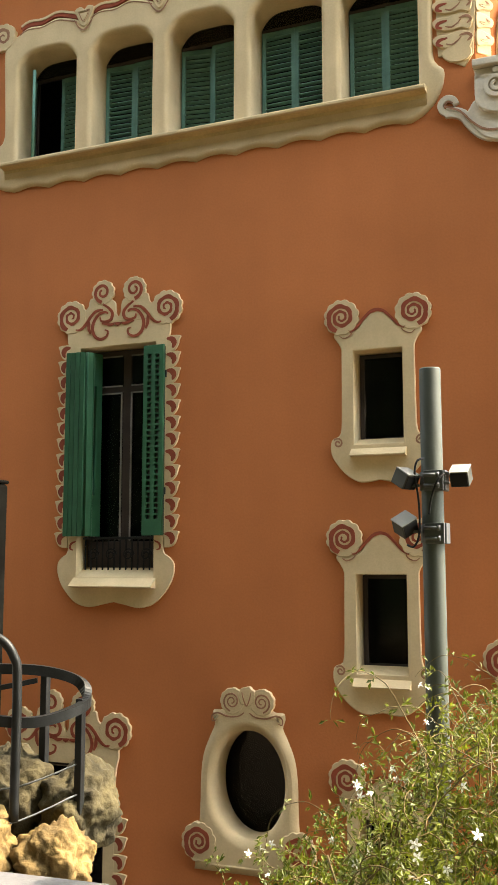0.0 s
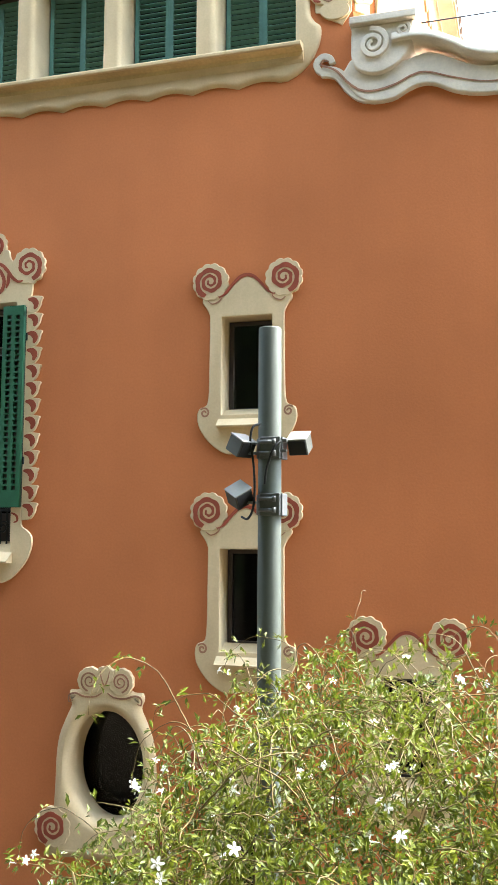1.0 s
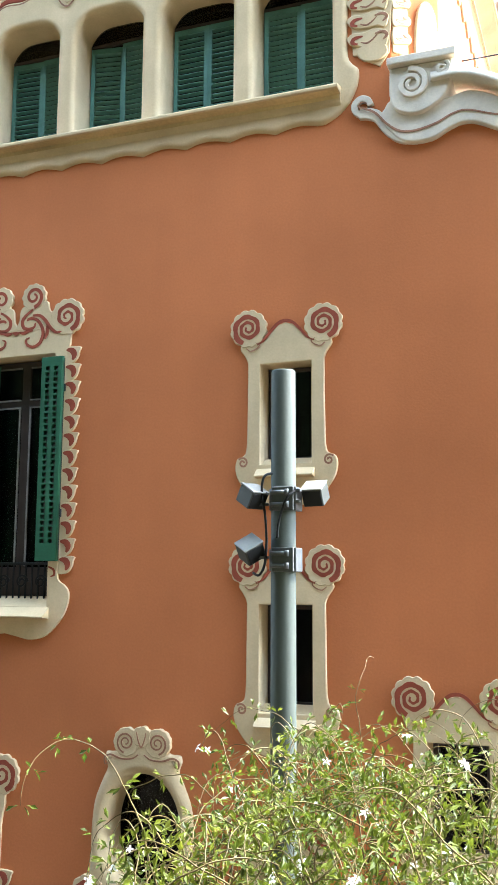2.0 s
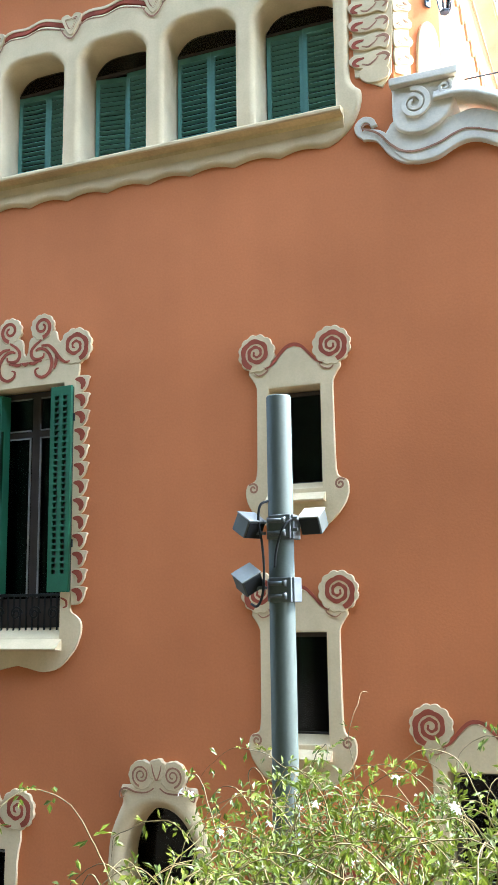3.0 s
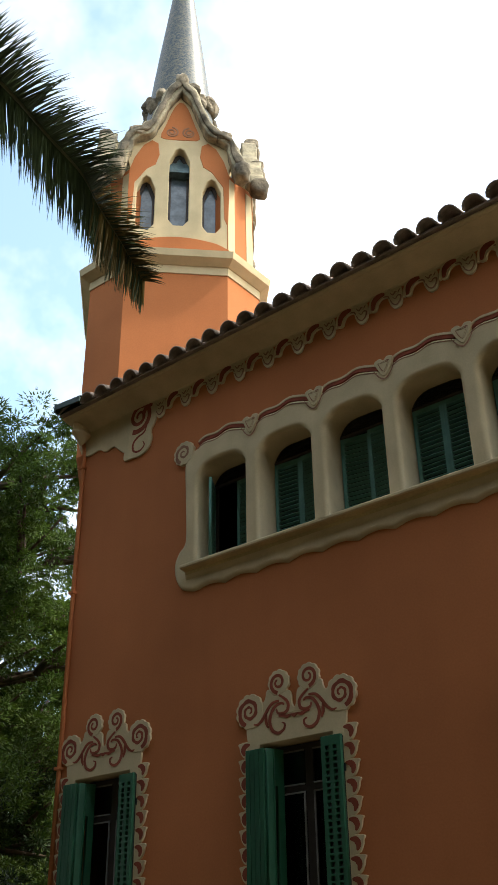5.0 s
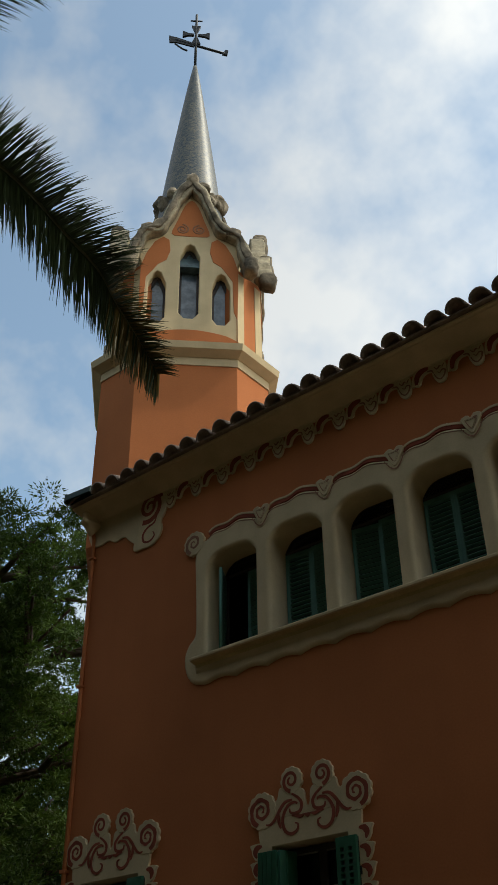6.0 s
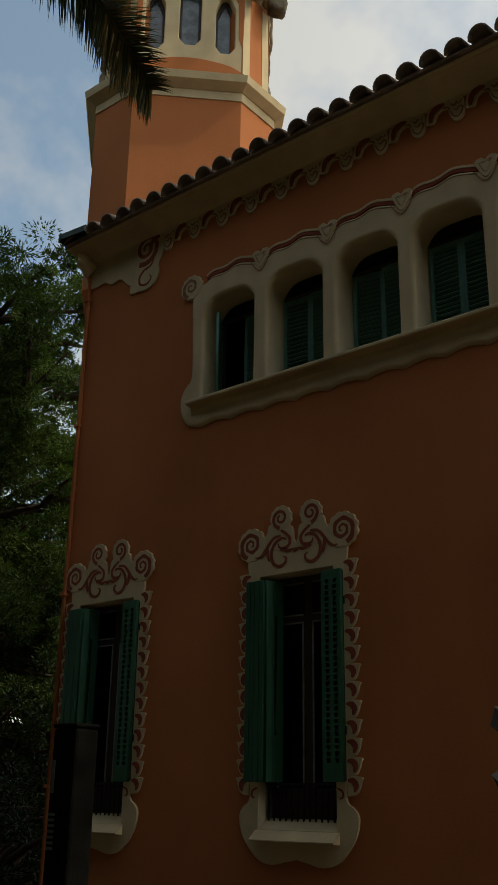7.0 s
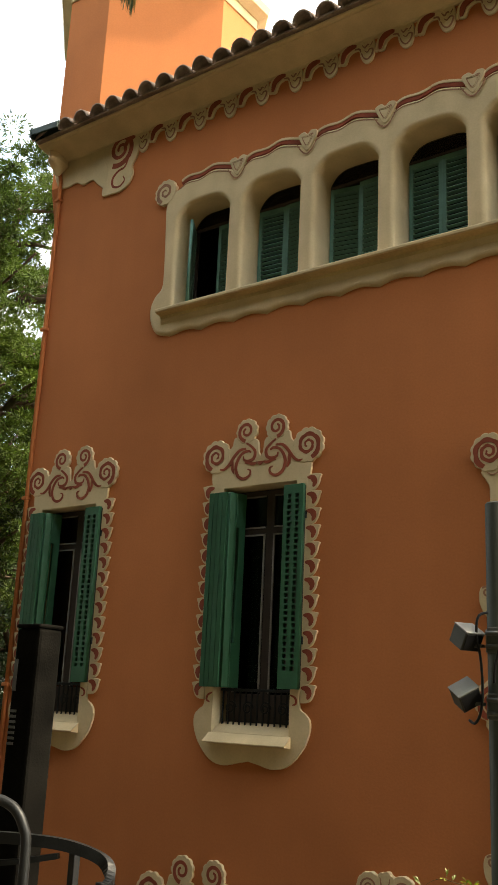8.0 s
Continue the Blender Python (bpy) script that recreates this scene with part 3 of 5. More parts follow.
part("coping", coping_bar(smoothed([(-0.98, 9.10), (-0.8, 9.11), (-0.62, 9.08), (-0.42, 8.99), (-0.25, 8.89), (0.0, 8.83), (0.4, 8.85), (0.8, 8.92), (1.2, 8.86), (1.7, 8.83), (2.3, 8.91), (2.9, 8.84), (3.4, 8.86)], 5), 0.15, 0.085), M_WHITE, par, smooth=True)
part("end_block", block(-1.385, -0.74, -0.17, 0.32, 9.27, 9.35, 0.012), M_WHITE, par)
part("end_block_body", plate([smoothed([(-1.37, 9.268), (-1.37, 8.95), (-1.28, 8.82), (-1.1, 8.78), (-0.92, 8.86), (-0.82, 8.98), (-0.78, 9.12), (-0.77, 9.268)], 5)], -0.11, 0.30, 0.02), M_WHITE, par)
part("block_volute", plate([ribbon(spiral(-1.16, 9.07, 0.155, 0.03, 100, 2.0, -1), lambda s: 0.028 - 0.012 * s)], -0.14, -0.10, 0.008), M_WHITE, par)
part("block_volute", plate([ribbon(spiral(-0.87, 9.17, 0.07, 0.012, 60, 1.6, -1), lambda s: 0.018 - 0.008 * s)], -0.14, -0.10, 0.006), M_WHITE, par)
# cream scroll and moulding that swing below the block
part("scroll_band", plate([ribbon(smoothed([(-1.57, 8.97), (-1.60, 9.03), (-1.67, 9.05), (-1.73, 8.99), (-1.70, 8.91), (-1.60, 8.89), (-1.50, 8.84), (-1.40, 8.70), (-1.28, 8.60), (-1.14, 8.585), (-0.95, 8.62), (-0.8, 8.69), (-0.66, 8.71)], 6), lambda s: 0.055 if s > 0.35 else 0.032)], -0.05, 0.004, 0.008), M_WHITE, par)
painted(par, [[(-1.60, 8.98), (-1.65, 9.0), (-1.68, 8.96), (-1.62, 8.93), (-1.52, 8.87), (-1.41, 8.74), (-1.29, 8.65), (-1.14, 8.63), (-0.95, 8.67), (-0.8, 8.735), (-0.66, 8.75), (-0.4, 8.66), (-0.1, 8.585), (0.3, 8.59)]], 0.011, -0.068, M_LINE)


# ---- small stair windows ----
def stair_window(c, z, label):
    w = thing("stair_window", (c, 0, z), label, "window", "small stair windows")
    half_o = [(0, -0.365), (0.10, -0.385), (0.22, -0.38), (0.36, -0.29), (0.47, -0.15), (0.505, -0.03), (0.485, 0.06), (0.42, 0.09), (0.395, 0.14), (0.385, 0.3), (0.38, 0.9), (0.385, 1.0), (0.42, 1.07), (0.46, 1.14), (0.40, 1.22), (0.30, 1.20), (0.22, 1.19), (0.14, 1.28), (0.07, 1.345), (0, 1.365)]
    out = mirrored([half_o[0]] + smoothed(half_o[1:-1], 4) + [half_o[-1]])
    part("surround", plate([out, rect(-0.255, 0.255, 0.0, 0.97)], -0.032, 0.30, 0.012, res=2), M_CREAM, w)
    for s in (1, -1):
        scroll(w, s * 0.375, 1.33, 0.192, 1 if s > 0 else -1)
        part("ear_volute", plate([ribbon(spiral(s * 0.425, 0.02, 0.055, 0.012, 40 if s > 0 else 140, 1.4, s), lambda t: 0.009)], -0.034, -0.028), M_LINE, w)
        tail = [(0.395, 1.135), (0.35, 1.105), (0.29, 1.125), (0.26, 1.16), (0.30, 1.185)]
        painted(w, [[(s * x, q) for x, q in tail]], 0.006, -0.0395, M_LINE)
    painted(w, [[(-0.285, 1.165), (-0.22, 1.205), (-0.14, 1.295), (-0.07, 1.36), (0, 1.38), (0.07, 1.36), (0.14, 1.295), (0.22, 1.205), (0.285, 1.165)]], 0.016, -0.0365, M_RED)
    part("sill", prism([(0.14, 0.07), (0.02, 0.005), (-0.10, -0.105), (-0.11, -0.113), (-0.108, -0.124), (-0.08, -0.128), (-0.034, -0.134), (0.14, -0.05)], -0.285, 0.285), M_CREAM, w)
    fr = part("frame", plate([rect(-0.249, 0.249, 0.002, 0.963), rect(-0.205, 0.205, 0.05, 0.925)], 0.20, 0.25, 0.006), M_FRAME, w)
    part("pane", block(-0.206, 0.206, 0.222, 0.228, 0.049, 0.926), M_GLASS, fr)
    part("rail", block(-0.205, 0.205, 0.19, 0.215, 0.05, 0.085, 0.004), M_FRAME, fr)
    return w


stair_window(*STAIR[0], "small window in a cream scrolled stucco surround")
stair_window(*STAIR[1], "small window in a cream scrolled stucco surround")
stair_window(*STAIR[2], "small window half hidden behind the jasmine")
stair_window(*STAIR[3], "small ground window behind jasmine sprays")

# ---- tall windows ----
CREST = [[(0.20, 3.115), (0.12, 3.06), (0.075, 3.0), (0.09, 2.93), (0.15, 2.905), (0.22, 2.92), (0.235, 2.965)],
         [(0.13, 3.0), (0.17, 3.02), (0.25, 3.0), (0.31, 2.93), (0.335, 2.84), (0.30, 2.745), (0.22, 2.705), (0.145, 2.735), (0.13, 2.79), (0.17, 2.81)],
         [(0.20, 3.05), (0.29, 3.04), (0.36, 2.98), (0.43, 2.89), (0.50, 2.84), (0.56, 2.845)],
         [(0.05, 2.875), (0.10, 2.865), (0.16, 2.885), (0.21, 2.885)],
         [(0.385, 2.93), (0.385, 2.85), (0.36, 2.78)]]


def crest(w):
    for s in (1, -1):
        scroll(w, s * 0.62, 3.0, 0.20, 1 if s > 0 else -1, turns=1.9)
        part("volute_disc", plate([scalloped(s * 0.205, 3.255, 0.150, 11)], -0.037, 0.004, 0.006), M_CREAM, w)
        part("volute_coil", plate([ribbon(spiral(s * 0.205, 3.255, 0.116, 0.026, -85 if s > 0 else 265, 1.45, s, 50), lambda t: 0.021 - 0.010 * t)], -0.041, -0.034), M_RED, w)
        painted(w, CREST if s > 0 else flip_x(CREST), 0.019, -0.0385)
        part("crest_neck", plate([smoothed([(s * x, z) for x, z in ((0.02, 2.90), (0.03, 3.0), (0.045, 3.12), (0.10, 3.16), (0.20, 3.14), (0.36, 3.20), (0.40, 3.10), (0.47, 3.02), (0.46, 2.90))], 4, True)], -0.0335, 0.004, 0.006), M_CREAM, w)
    part("crest_heart", plate([[(-0.055, 2.885), (0.055, 2.885), (0.025, 2.855), (0, 2.84), (-0.025, 2.855)]], -0.041, -0.03), M_RED, w)


def scallops(w, xs, z0, count, pitch, s):
    for k in range(count):
        z = z0 + pitch * k
        lobe = smoothed([(xs, z - 0.03), (xs + s * 0.06, z - 0.028), (xs + s * 0.115, z - 0.005), (xs + s * 0.15, z + 0.05), (xs + s * 0.162, z + 0.10), (xs + s * 0.178, z + 0.14), (xs + s * 0.12, z + 0.152), (xs + s * 0.05, z + 0.155), (xs, z + 0.15)], 4)
        part("scallop", plate([lobe], -0.030, 0.004, 0.005), M_CREAM, w)
        cres = ribbon(smoothed([(xs + s * 0.01, z + 0.118), (xs + s * 0.075, z + 0.108), (xs + s * 0.105, z + 0.062), (xs + s * 0.085, z + 0.008)], 4), lambda t: 0.008 + 0.026 * math.sin(math.pi * t))
        part("scallop_crescent", plate([cres], -0.034, -0.027), M_RED, w)


def leaf_mesh(w_, h, cols, rows, st=0.055):
    """A shutter leaf with columns of small square openings."""
    cw, rh = 0.052, (h - 0.26) / rows
    hs = []
    gap = (w_ - cols * cw) / (cols + 1)
    for c in range(cols):
        x0 = gap + c * (cw + gap)
        for r in range(rows):
            z0 = 0.17 + r * rh
            hs.append(rect(x0, x0 + cw, z0 + rh * 0.16, z0 + rh * 0.84))
    return plate([rect(0, w_, 0, h)] + hs, -0.022, 0.022, 0.003)


LEAF_A = leaf_mesh(0.25, 2.11, 2, 30)
LEAF_B = leaf_mesh(0.22, 2.11, 1, 1)


def slatted(w_, h):
    bm = bmesh.new()
    for k in range(4):
        x = w_ * k / 4
        box(bm, x + 0.004, x + w_ / 4 - 0.004, -0.018 + 0.004 * (k % 2), 0.018, 0.0, h, 0.004)
    me = bpy.data.meshes.new("leaf")
    bm.to_mesh(me)
    bm.free()
    return me


LEAF_C = slatted(0.25, 2.11)


def tall_window(c, z, label, shutters=True, clip=0.0):
    w = thing("tall_window", (c, 0, z), label, "window", "tall windows")
    half_o = [(0, -0.27), (0.15, -0.30), (0.32, -0.33), (0.50, -0.28), (0.66, -0.12), (0.73, 0.03), (0.735, 0.15), (0.68, 0.22), (0.62, 0.26), (0.60, 0.34), (0.61, 0.46), (0.625, 0.6), (0.625, 2.50), (0.64, 2.62), (0.665, 2.72), (0.66, 2.86), (0.54, 2.93), (0.44, 3.04), (0.36, 3.13), (0.26, 3.12), (0.16, 3.10), (0.10, 3.02), (0.05, 2.94), (0, 2.92)]
    if clip:
        half_o = [(0, clip), (0.60, clip)] + half_o[11:]
    out = mirrored([half_o[0]] + smoothed(half_o[1:-1], 4) + [half_o[-1]]) if not clip else mirrored(half_o)
    z0 = clip + 0.02 if clip else 0.0
    part("surround", plate([out, rect(-0.49, 0.49, z0, 2.62)], -0.032, 0.30, 0.004), M_CREAM, w)
    crest(w)
    if clip:
        scallops(w, 0.60, clip + 0.1, 8, 0.19, 1)
        scallops(w, -0.60, clip + 0.1, 8, 0.19, -1)
    else:
        scallops(w, 0.615, 0.355, 13, 0.1805, 1)
        scallops(w, -0.615, 0.355, 13, 0.1805, -1)
        part("sill", prism([(0.14, 0.105), (0.02, 0.035), (-0.135, -0.088), (-0.145, -0.096), (-0.143, -0.108), (-0.10, -0.112), (-0.034, -0.118), (0.14, -0.05)], -0.52, 0.52), M_CREAM, w)
        painted(w, [[(0.50, 0.40), (0.56, 0.37), (0.57, 0.32), (0.53, 0.30)], [(-0.50, 0.40), (-0.56, 0.37), (-0.57, 0.32), (-0.53, 0.30)]], 0.012, -0.0365)
    fr = part("frame", plate([rect(-0.484, 0.484, z0 + 0.002, 2.612), rect(-0.42, -0.05, z0 + 0.40, 2.12), rect(0.05, 0.42, z0 + 0.40, 2.12), rect(-0.42, -0.05, 2.18, 2.55), rect(0.05, 0.42, 2.18, 2.55)], 0.20, 0.26, 0.008), M_FRAME, w)
    for x0, x1 in ((-0.425, -0.045), (0.045, 0.425)):
        part("pane", block(x0, x1, 0.227, 0.233, z0 + 0.39, 2.125), M_GLASS, fr)
        part("pane", block(x0, x1, 0.227, 0.233, 2.175, 2.555), M_GLASS, fr)
    for x in (-0.405, -0.065, 0.065, 0.405):
        part("bead", block(x - 0.010, x + 0.010, 0.188, 0.205, z0 + 0.41, 2.11, 0.003), M_BEAD, fr, "pale worn glazing bead")
    for x0, x1 in ((-0.41, -0.06), (0.06, 0.41)):
        for zz in (2.105, 2.19, 2.54):
            part("bead", block(x0, x1, 0.189, 0.2045, zz - 0.008, zz + 0.008, 0.003), M_BEAD, fr, "pale worn glazing bead")
    if shutters:
        gd = thing("guard", (c, 0.10, z), "low black iron guard across a tall window", "railing", "window guards")
        part("rail", block(-0.48, 0.48, -0.012, 0.012, 0.42, 0.45, 0.004), M_IRON, gd)
        part("rail", block(-0.48, 0.48, -0.012, 0.012, 0.05, 0.075, 0.004), M_IRON, gd)
        for k in range(13):
            part("bar", block(-0.45 + 0.075 * k - 0.007, -0.45 + 0.075 * k + 0.007, -0.007, 0.007, 0.076, 0.419), M_IRON, gd)
        for k in range(4):
            x = -0.34 + 0.225 * k
            part("curl", plate([ribbon(spiral(x, 0.25, 0.075, 0.02, 0, 1.5), lambda t: 0.008)], -0.016, -0.009), M_IRON, gd)
        sh = thing("shutter", (c, 0, z), "green painted folding shutter opened against the wall", "shutter", "green shutters")
        part("outer_leaf", LEAF_C, M_GREEN, sh).matrix_basis = pose(-0.645, -0.075, 0.455, 0, 0, 0)
        part("inner_leaf", LEAF_B.copy(), M_GREEN, sh).matrix_basis = pose(-0.385, -0.055, 0.455, 0, 0, 72)
        part("middle_leaf", slatted(0.16, 2.10), M_GREEN, sh).matrix_basis = pose(-0.475, -0.035, 0.458, 0, 0, 24)
        s2 = thing("shutter", (c, 0, z), "green shutter with small square openings against the wall", "shutter", "green shutters")
        part("outer_leaf", LEAF_A, M_GREEN, s2).matrix_basis = pose(0.37, -0.068, 0.455, 0, 0, -2)
        # thin dark sheet added behind the leaf so its openings look shaded
        part("hole_shade", block(0.375, 0.615, -0.040, -0.034, 0.465, 2.555), M_FRAME, s2)
        part("hinge", block(0.60, 0.63, -0.05, 0.0, 0.9, 0.98, 0.004), M_IRON, s2)
        part("hinge", block(0.60, 0.63, -0.05, 0.0, 2.2, 2.28, 0.004), M_IRON, s2)
    return w


tall_window(*TALL[0], "tall dark glazed window in a cream scrolled surround")
tall_window(*TALL[1], "tall dark glazed window beside the house corner")
tall_window(*LOW, "tall ground window behind the rocks and railing", False, 0.52)

# ---- oval window ----
ov = thing("oval_window", (OVAL[0], 0, OVAL[1]), "deep oval window in a cream stucco surround", "window")
half_o = [(0, -0.9), (0.62, -0.9), (0.60, -0.62), (0.57, -0.45), (0.555, -0.2), (0.55, 0.05), (0.52, 0.28), (0.44, 0.48), (0.395, 0.58), (0.42, 0.66), (0.40, 0.74), (0.30, 0.75), (0.24, 0.80), (0.14, 0.86), (0, 0.88)]
outl = mirrored([half_o[0], half_o[1]] + smoothed(half_o[2:-1], 4) + [half_o[-1]])
part("surround", plate([outl, ellipse(0, 0, OVAL[2] - 0.01, OVAL[3] - 0.01)], -0.05, 0.375, 0.105, res=7), M_CREAM, ov)
part("pane", plate([ellipse(0, 0, OVAL[2] + 0.03, OVAL[3] + 0.03)], 0.345, 0.352), M_GLASS, ov)
for s in (1, -1):
    scroll(ov, s * 0.535, -0.60, 0.20, 1 if s > 0 else -1, front=-0.056)
    part("volute_disc", plate([scalloped(s * 0.165, 0.83, 0.135, 11, 0.05)], -0.055, 0.004, 0.006), M_CREAM, ov)
    part("volute_coil", plate([ribbon(spiral(s * 0.165, 0.83, 0.10, 0.018, -80 if s > 0 else 260, 2.0, s, 60), lambda t: 0.009 - 0.003 * t)], -0.059, -0.052), M_LINE, ov)
    painted(ov, [[(s * 0.03, 0.72), (s * 0.10, 0.68), (s * 0.22, 0.675), (s * 0.32, 0.705), (s * 0.385, 0.68), (s * 0.385, 0.62), (s * 0.345, 0.63)]], 0.009, -0.0545, M_LINE)
part("palmette", plate([scalloped(0, 0.885, 0.10, 7, 0.14)], -0.058, 0.004, 0.006), M_CREAM, ov)
painted(ov, [[(-0.05, 0.93), (-0.035, 0.86), (0, 0.79), (0.035, 0.86), (0.05, 0.93)]], 0.007, -0.0615, M_LINE)
tagged(part("window_1", plate([rect(BELOW_OVAL[0], BELOW_OVAL[1], 0.06, BELOW_OVAL[3] - 0.005), rect(-4.09, -3.60, 0.12, 1.04)], 0.22, 0.27, 0.006), M_FRAME), "dark window frame below the oval window", "window", kind="structure")

# ---- band of five arched windows ----
band = thing("arcade_surround", (0, 0, 0), "cream stucco surround joining five arched windows", "window surround", kind="structure")
top = []
x_edges = [-7.02, -5.99, -4.965, -3.935, -2.895, -1.84]
for i in range(5):
    a, b = x_edges[i], x_edges[i + 1]
    n = 16
    for k in range(n):
        u = k / n
        dip = 0.15 * (abs(2 * u - 1) ** 4)
        ripple = 0.03 * math.sin(math.pi * u * 4) * (1 - abs(2 * u - 1))
        top.append((a + (b - a) * u, 10.985 - dip + ripple))
bottom = []
N_W = 10
for k in range(N_W * 8 + 1):
    u = k / (N_W * 8)
    bottom.append((-6.95 + 4.9 * u, 8.845 + 0.05 * abs(math.sin(math.pi * N_W * u))))
left_end = smoothed([(-7.05, 10.86), (-7.16, 10.72), (-7.15, 10.3), (-7.13, 9.8), (-7.14, 9.55), (-7.24, 9.45), (-7.31, 9.30), (-7.29, 9.1), (-7.18, 8.93), (-6.97, 8.86)], 4)
right_end = smoothed([(-2.03, 8.865), (-1.90, 8.93), (-1.78, 9.05), (-1.70, 9.22), (-1.69, 9.38), (-1.76, 9.46), (-1.80, 9.6), (-1.79, 10.2), (-1.785, 10.75), (-1.80, 10.9), (-1.87, 10.86)], 4)
out = left_end + bottom[1:-1] + right_end + top[::-1][:-1]
part("surround", plate([out] + [arched(a, b, 9.20, SPRING, RISE) for a, b in STRIP], -0.045, 0.375, 0.055, res=5), M_CREAM, band)
part("sill", prism([(-0.03, 9.212), (-0.17, 9.19), (-0.178, 9.175), (-0.175, 9.15), (-0.16, 9.14), (-0.075, 9.125), (-0.06, 9.05), (-0.046, 9.02), (0.02, 9.02), (0.02, 9.212)], -7.08, -1.86), M_CREAM, band)
part("sill_soffit", prism([(-0.157, 9.1385), (-0.077, 9.122), (-0.0705, 9.085), (-0.0665, 9.085), (-0.073, 9.127), (-0.155, 9.1425)], -7.07, -1.87), M_OCHRE, band, "ochre strip on the underside of the sill")
# red wave above the arches, with small heart motifs over the piers
scroll(band, -7.17, 10.90, 0.185, -1, front=-0.052, turns=1.6, red=M_LINE)
scroll(band, -1.74, 11.04, 0.16, 1, front=-0.052, turns=1.4, red=M_LINE)
for i in range(5):
    a, b = x_edges[i], x_edges[i + 1]
    pts, rim = [], []
    for k in range(15):
        u = 0.10 + 0.80 * k / 14
        dip = 0.15 * (abs(2 * u - 1) ** 4)
        ripple = 0.03 * math.sin(math.pi * u * 4) * (1 - abs(2 * u - 1))
        pts.append((a + (b - a) * u, 11.02 - dip + ripple))
        rim.append((a + (b - a) * u, 11.055 - dip + ripple))
    part("wave_edge", plate([ribbon(rim, lambda s: 0.016)], -0.030, 0.004, 0.004), M_CREAM, band)
    part("wave_line", plate([ribbon(pts, lambda s: 0.026 + 0.008 * math.sin(9 * s))], -0.022, 0.004), M_RED, band)
    low_l = [(x, z - 0.085) for x, z in pts]
    part("wave_line", plate([ribbon(low_l, lambda s: 0.007)], -0.049, -0.03), M_LINE, band)
for x in x_edges[1:-1]:
    part("heart_motif", plate([smoothed([(x - 0.13, 11.02), (x - 0.05, 11.05), (x, 11.01), (x + 0.05, 11.05), (x + 0.13, 11.02), (x + 0.10, 10.93), (x + 0.05, 10.83), (x, 10.79), (x - 0.05, 10.83), (x - 0.10, 10.93)], 4, True)], -0.056, 0.004, 0.008), M_CREAM, band)
    painted(band, [[(x - 0.075, 10.985), (x, 10.975), (x + 0.075, 10.985), (x + 0.035, 10.89), (x, 10.85), (x - 0.035, 10.89), (x - 0.075, 10.985)], [(x - 0.14, 10.90), (x - 0.07, 10.79), (x, 10.745), (x + 0.07, 10.79), (x + 0.14, 10.90)]], 0.009, -0.0605, M_LINE)


def louvre_leaf(parent, w_, h, m, mat, dark=False):
    """A louvred leaf: stiles, rails and tilted slats; its hinge edge is at x = 0."""
    fr = part("leaf", plate([rect(0, w_, 0, h), rect(0.045, w_ - 0.045, 0.06, h - 0.06)], -0.018, 0.018, 0.003), mat, parent)
    fr.matrix_basis = m
    n = 19
    key = round(w_, 3)
    if key not in SLATS:
        bm = block(0.043, w_ - 0.043, -0.022, 0.022, -0.004, 0.004)
        me = bpy.data.meshes.new("slat")
        bm.to_mesh(me)
        bm.free()
        SLATS[key] = me
    for k in range(n):
        s = part("slat", SLATS[key], mat, fr)
        s.matrix_basis = pose(0, 0, 0.075 + (h - 0.15) * k / (n - 1), -42 if not dark else -20, 0, 0)
    return fr


SLATS = {}
SWING = [((-58, 2), "one leaf swung open"), ((4, 2), "half closed"), ((10, 1), "one leaf ajar"), ((0, 0), "closed"), ((1, -1), "closed")]
for i, (a, b) in enumerate(STRIP):
    w = thing("arched_window", (a, 0.32, 9.20), "teal louvred shutters in an arched window, " + SWING[i][1], "window", "arched windows")
    hw = (b - a) / 2 - 0.018
    part("transom", block(0.012, b - a - 0.012, -0.02, 0.02, 1.20, 1.235, 0.004), M_FRAME, w)
    part("pane", plate([arched(0.012, b - a - 0.012, 1.236, 1.255, 0.175)], -0.004, 0.004), M_GLASS, w)
    part("sash", plate([arched(0.012, b - a - 0.012, 0.002, 1.255, 0.175), arched(0.05, b - a - 0.05, 0.05, 1.215, 0.155)], 0.025, 0.05, 0.004), M_FRAME, w)
    la, lb = SWING[i][0]
    louvre_leaf(w, hw, 1.18, pose(0.018, -0.01, 0.012, 0, 0, la), M_TEAL, dark=i in (1, 3))
    louvre_leaf(w, hw, 1.18, pose(b - a - 0.018, -0.01, 0.012, 0, 0, -lb) @ Matrix.Diagonal((-1, 1, 1, 1)), M_TEAL, dark=i == 3)

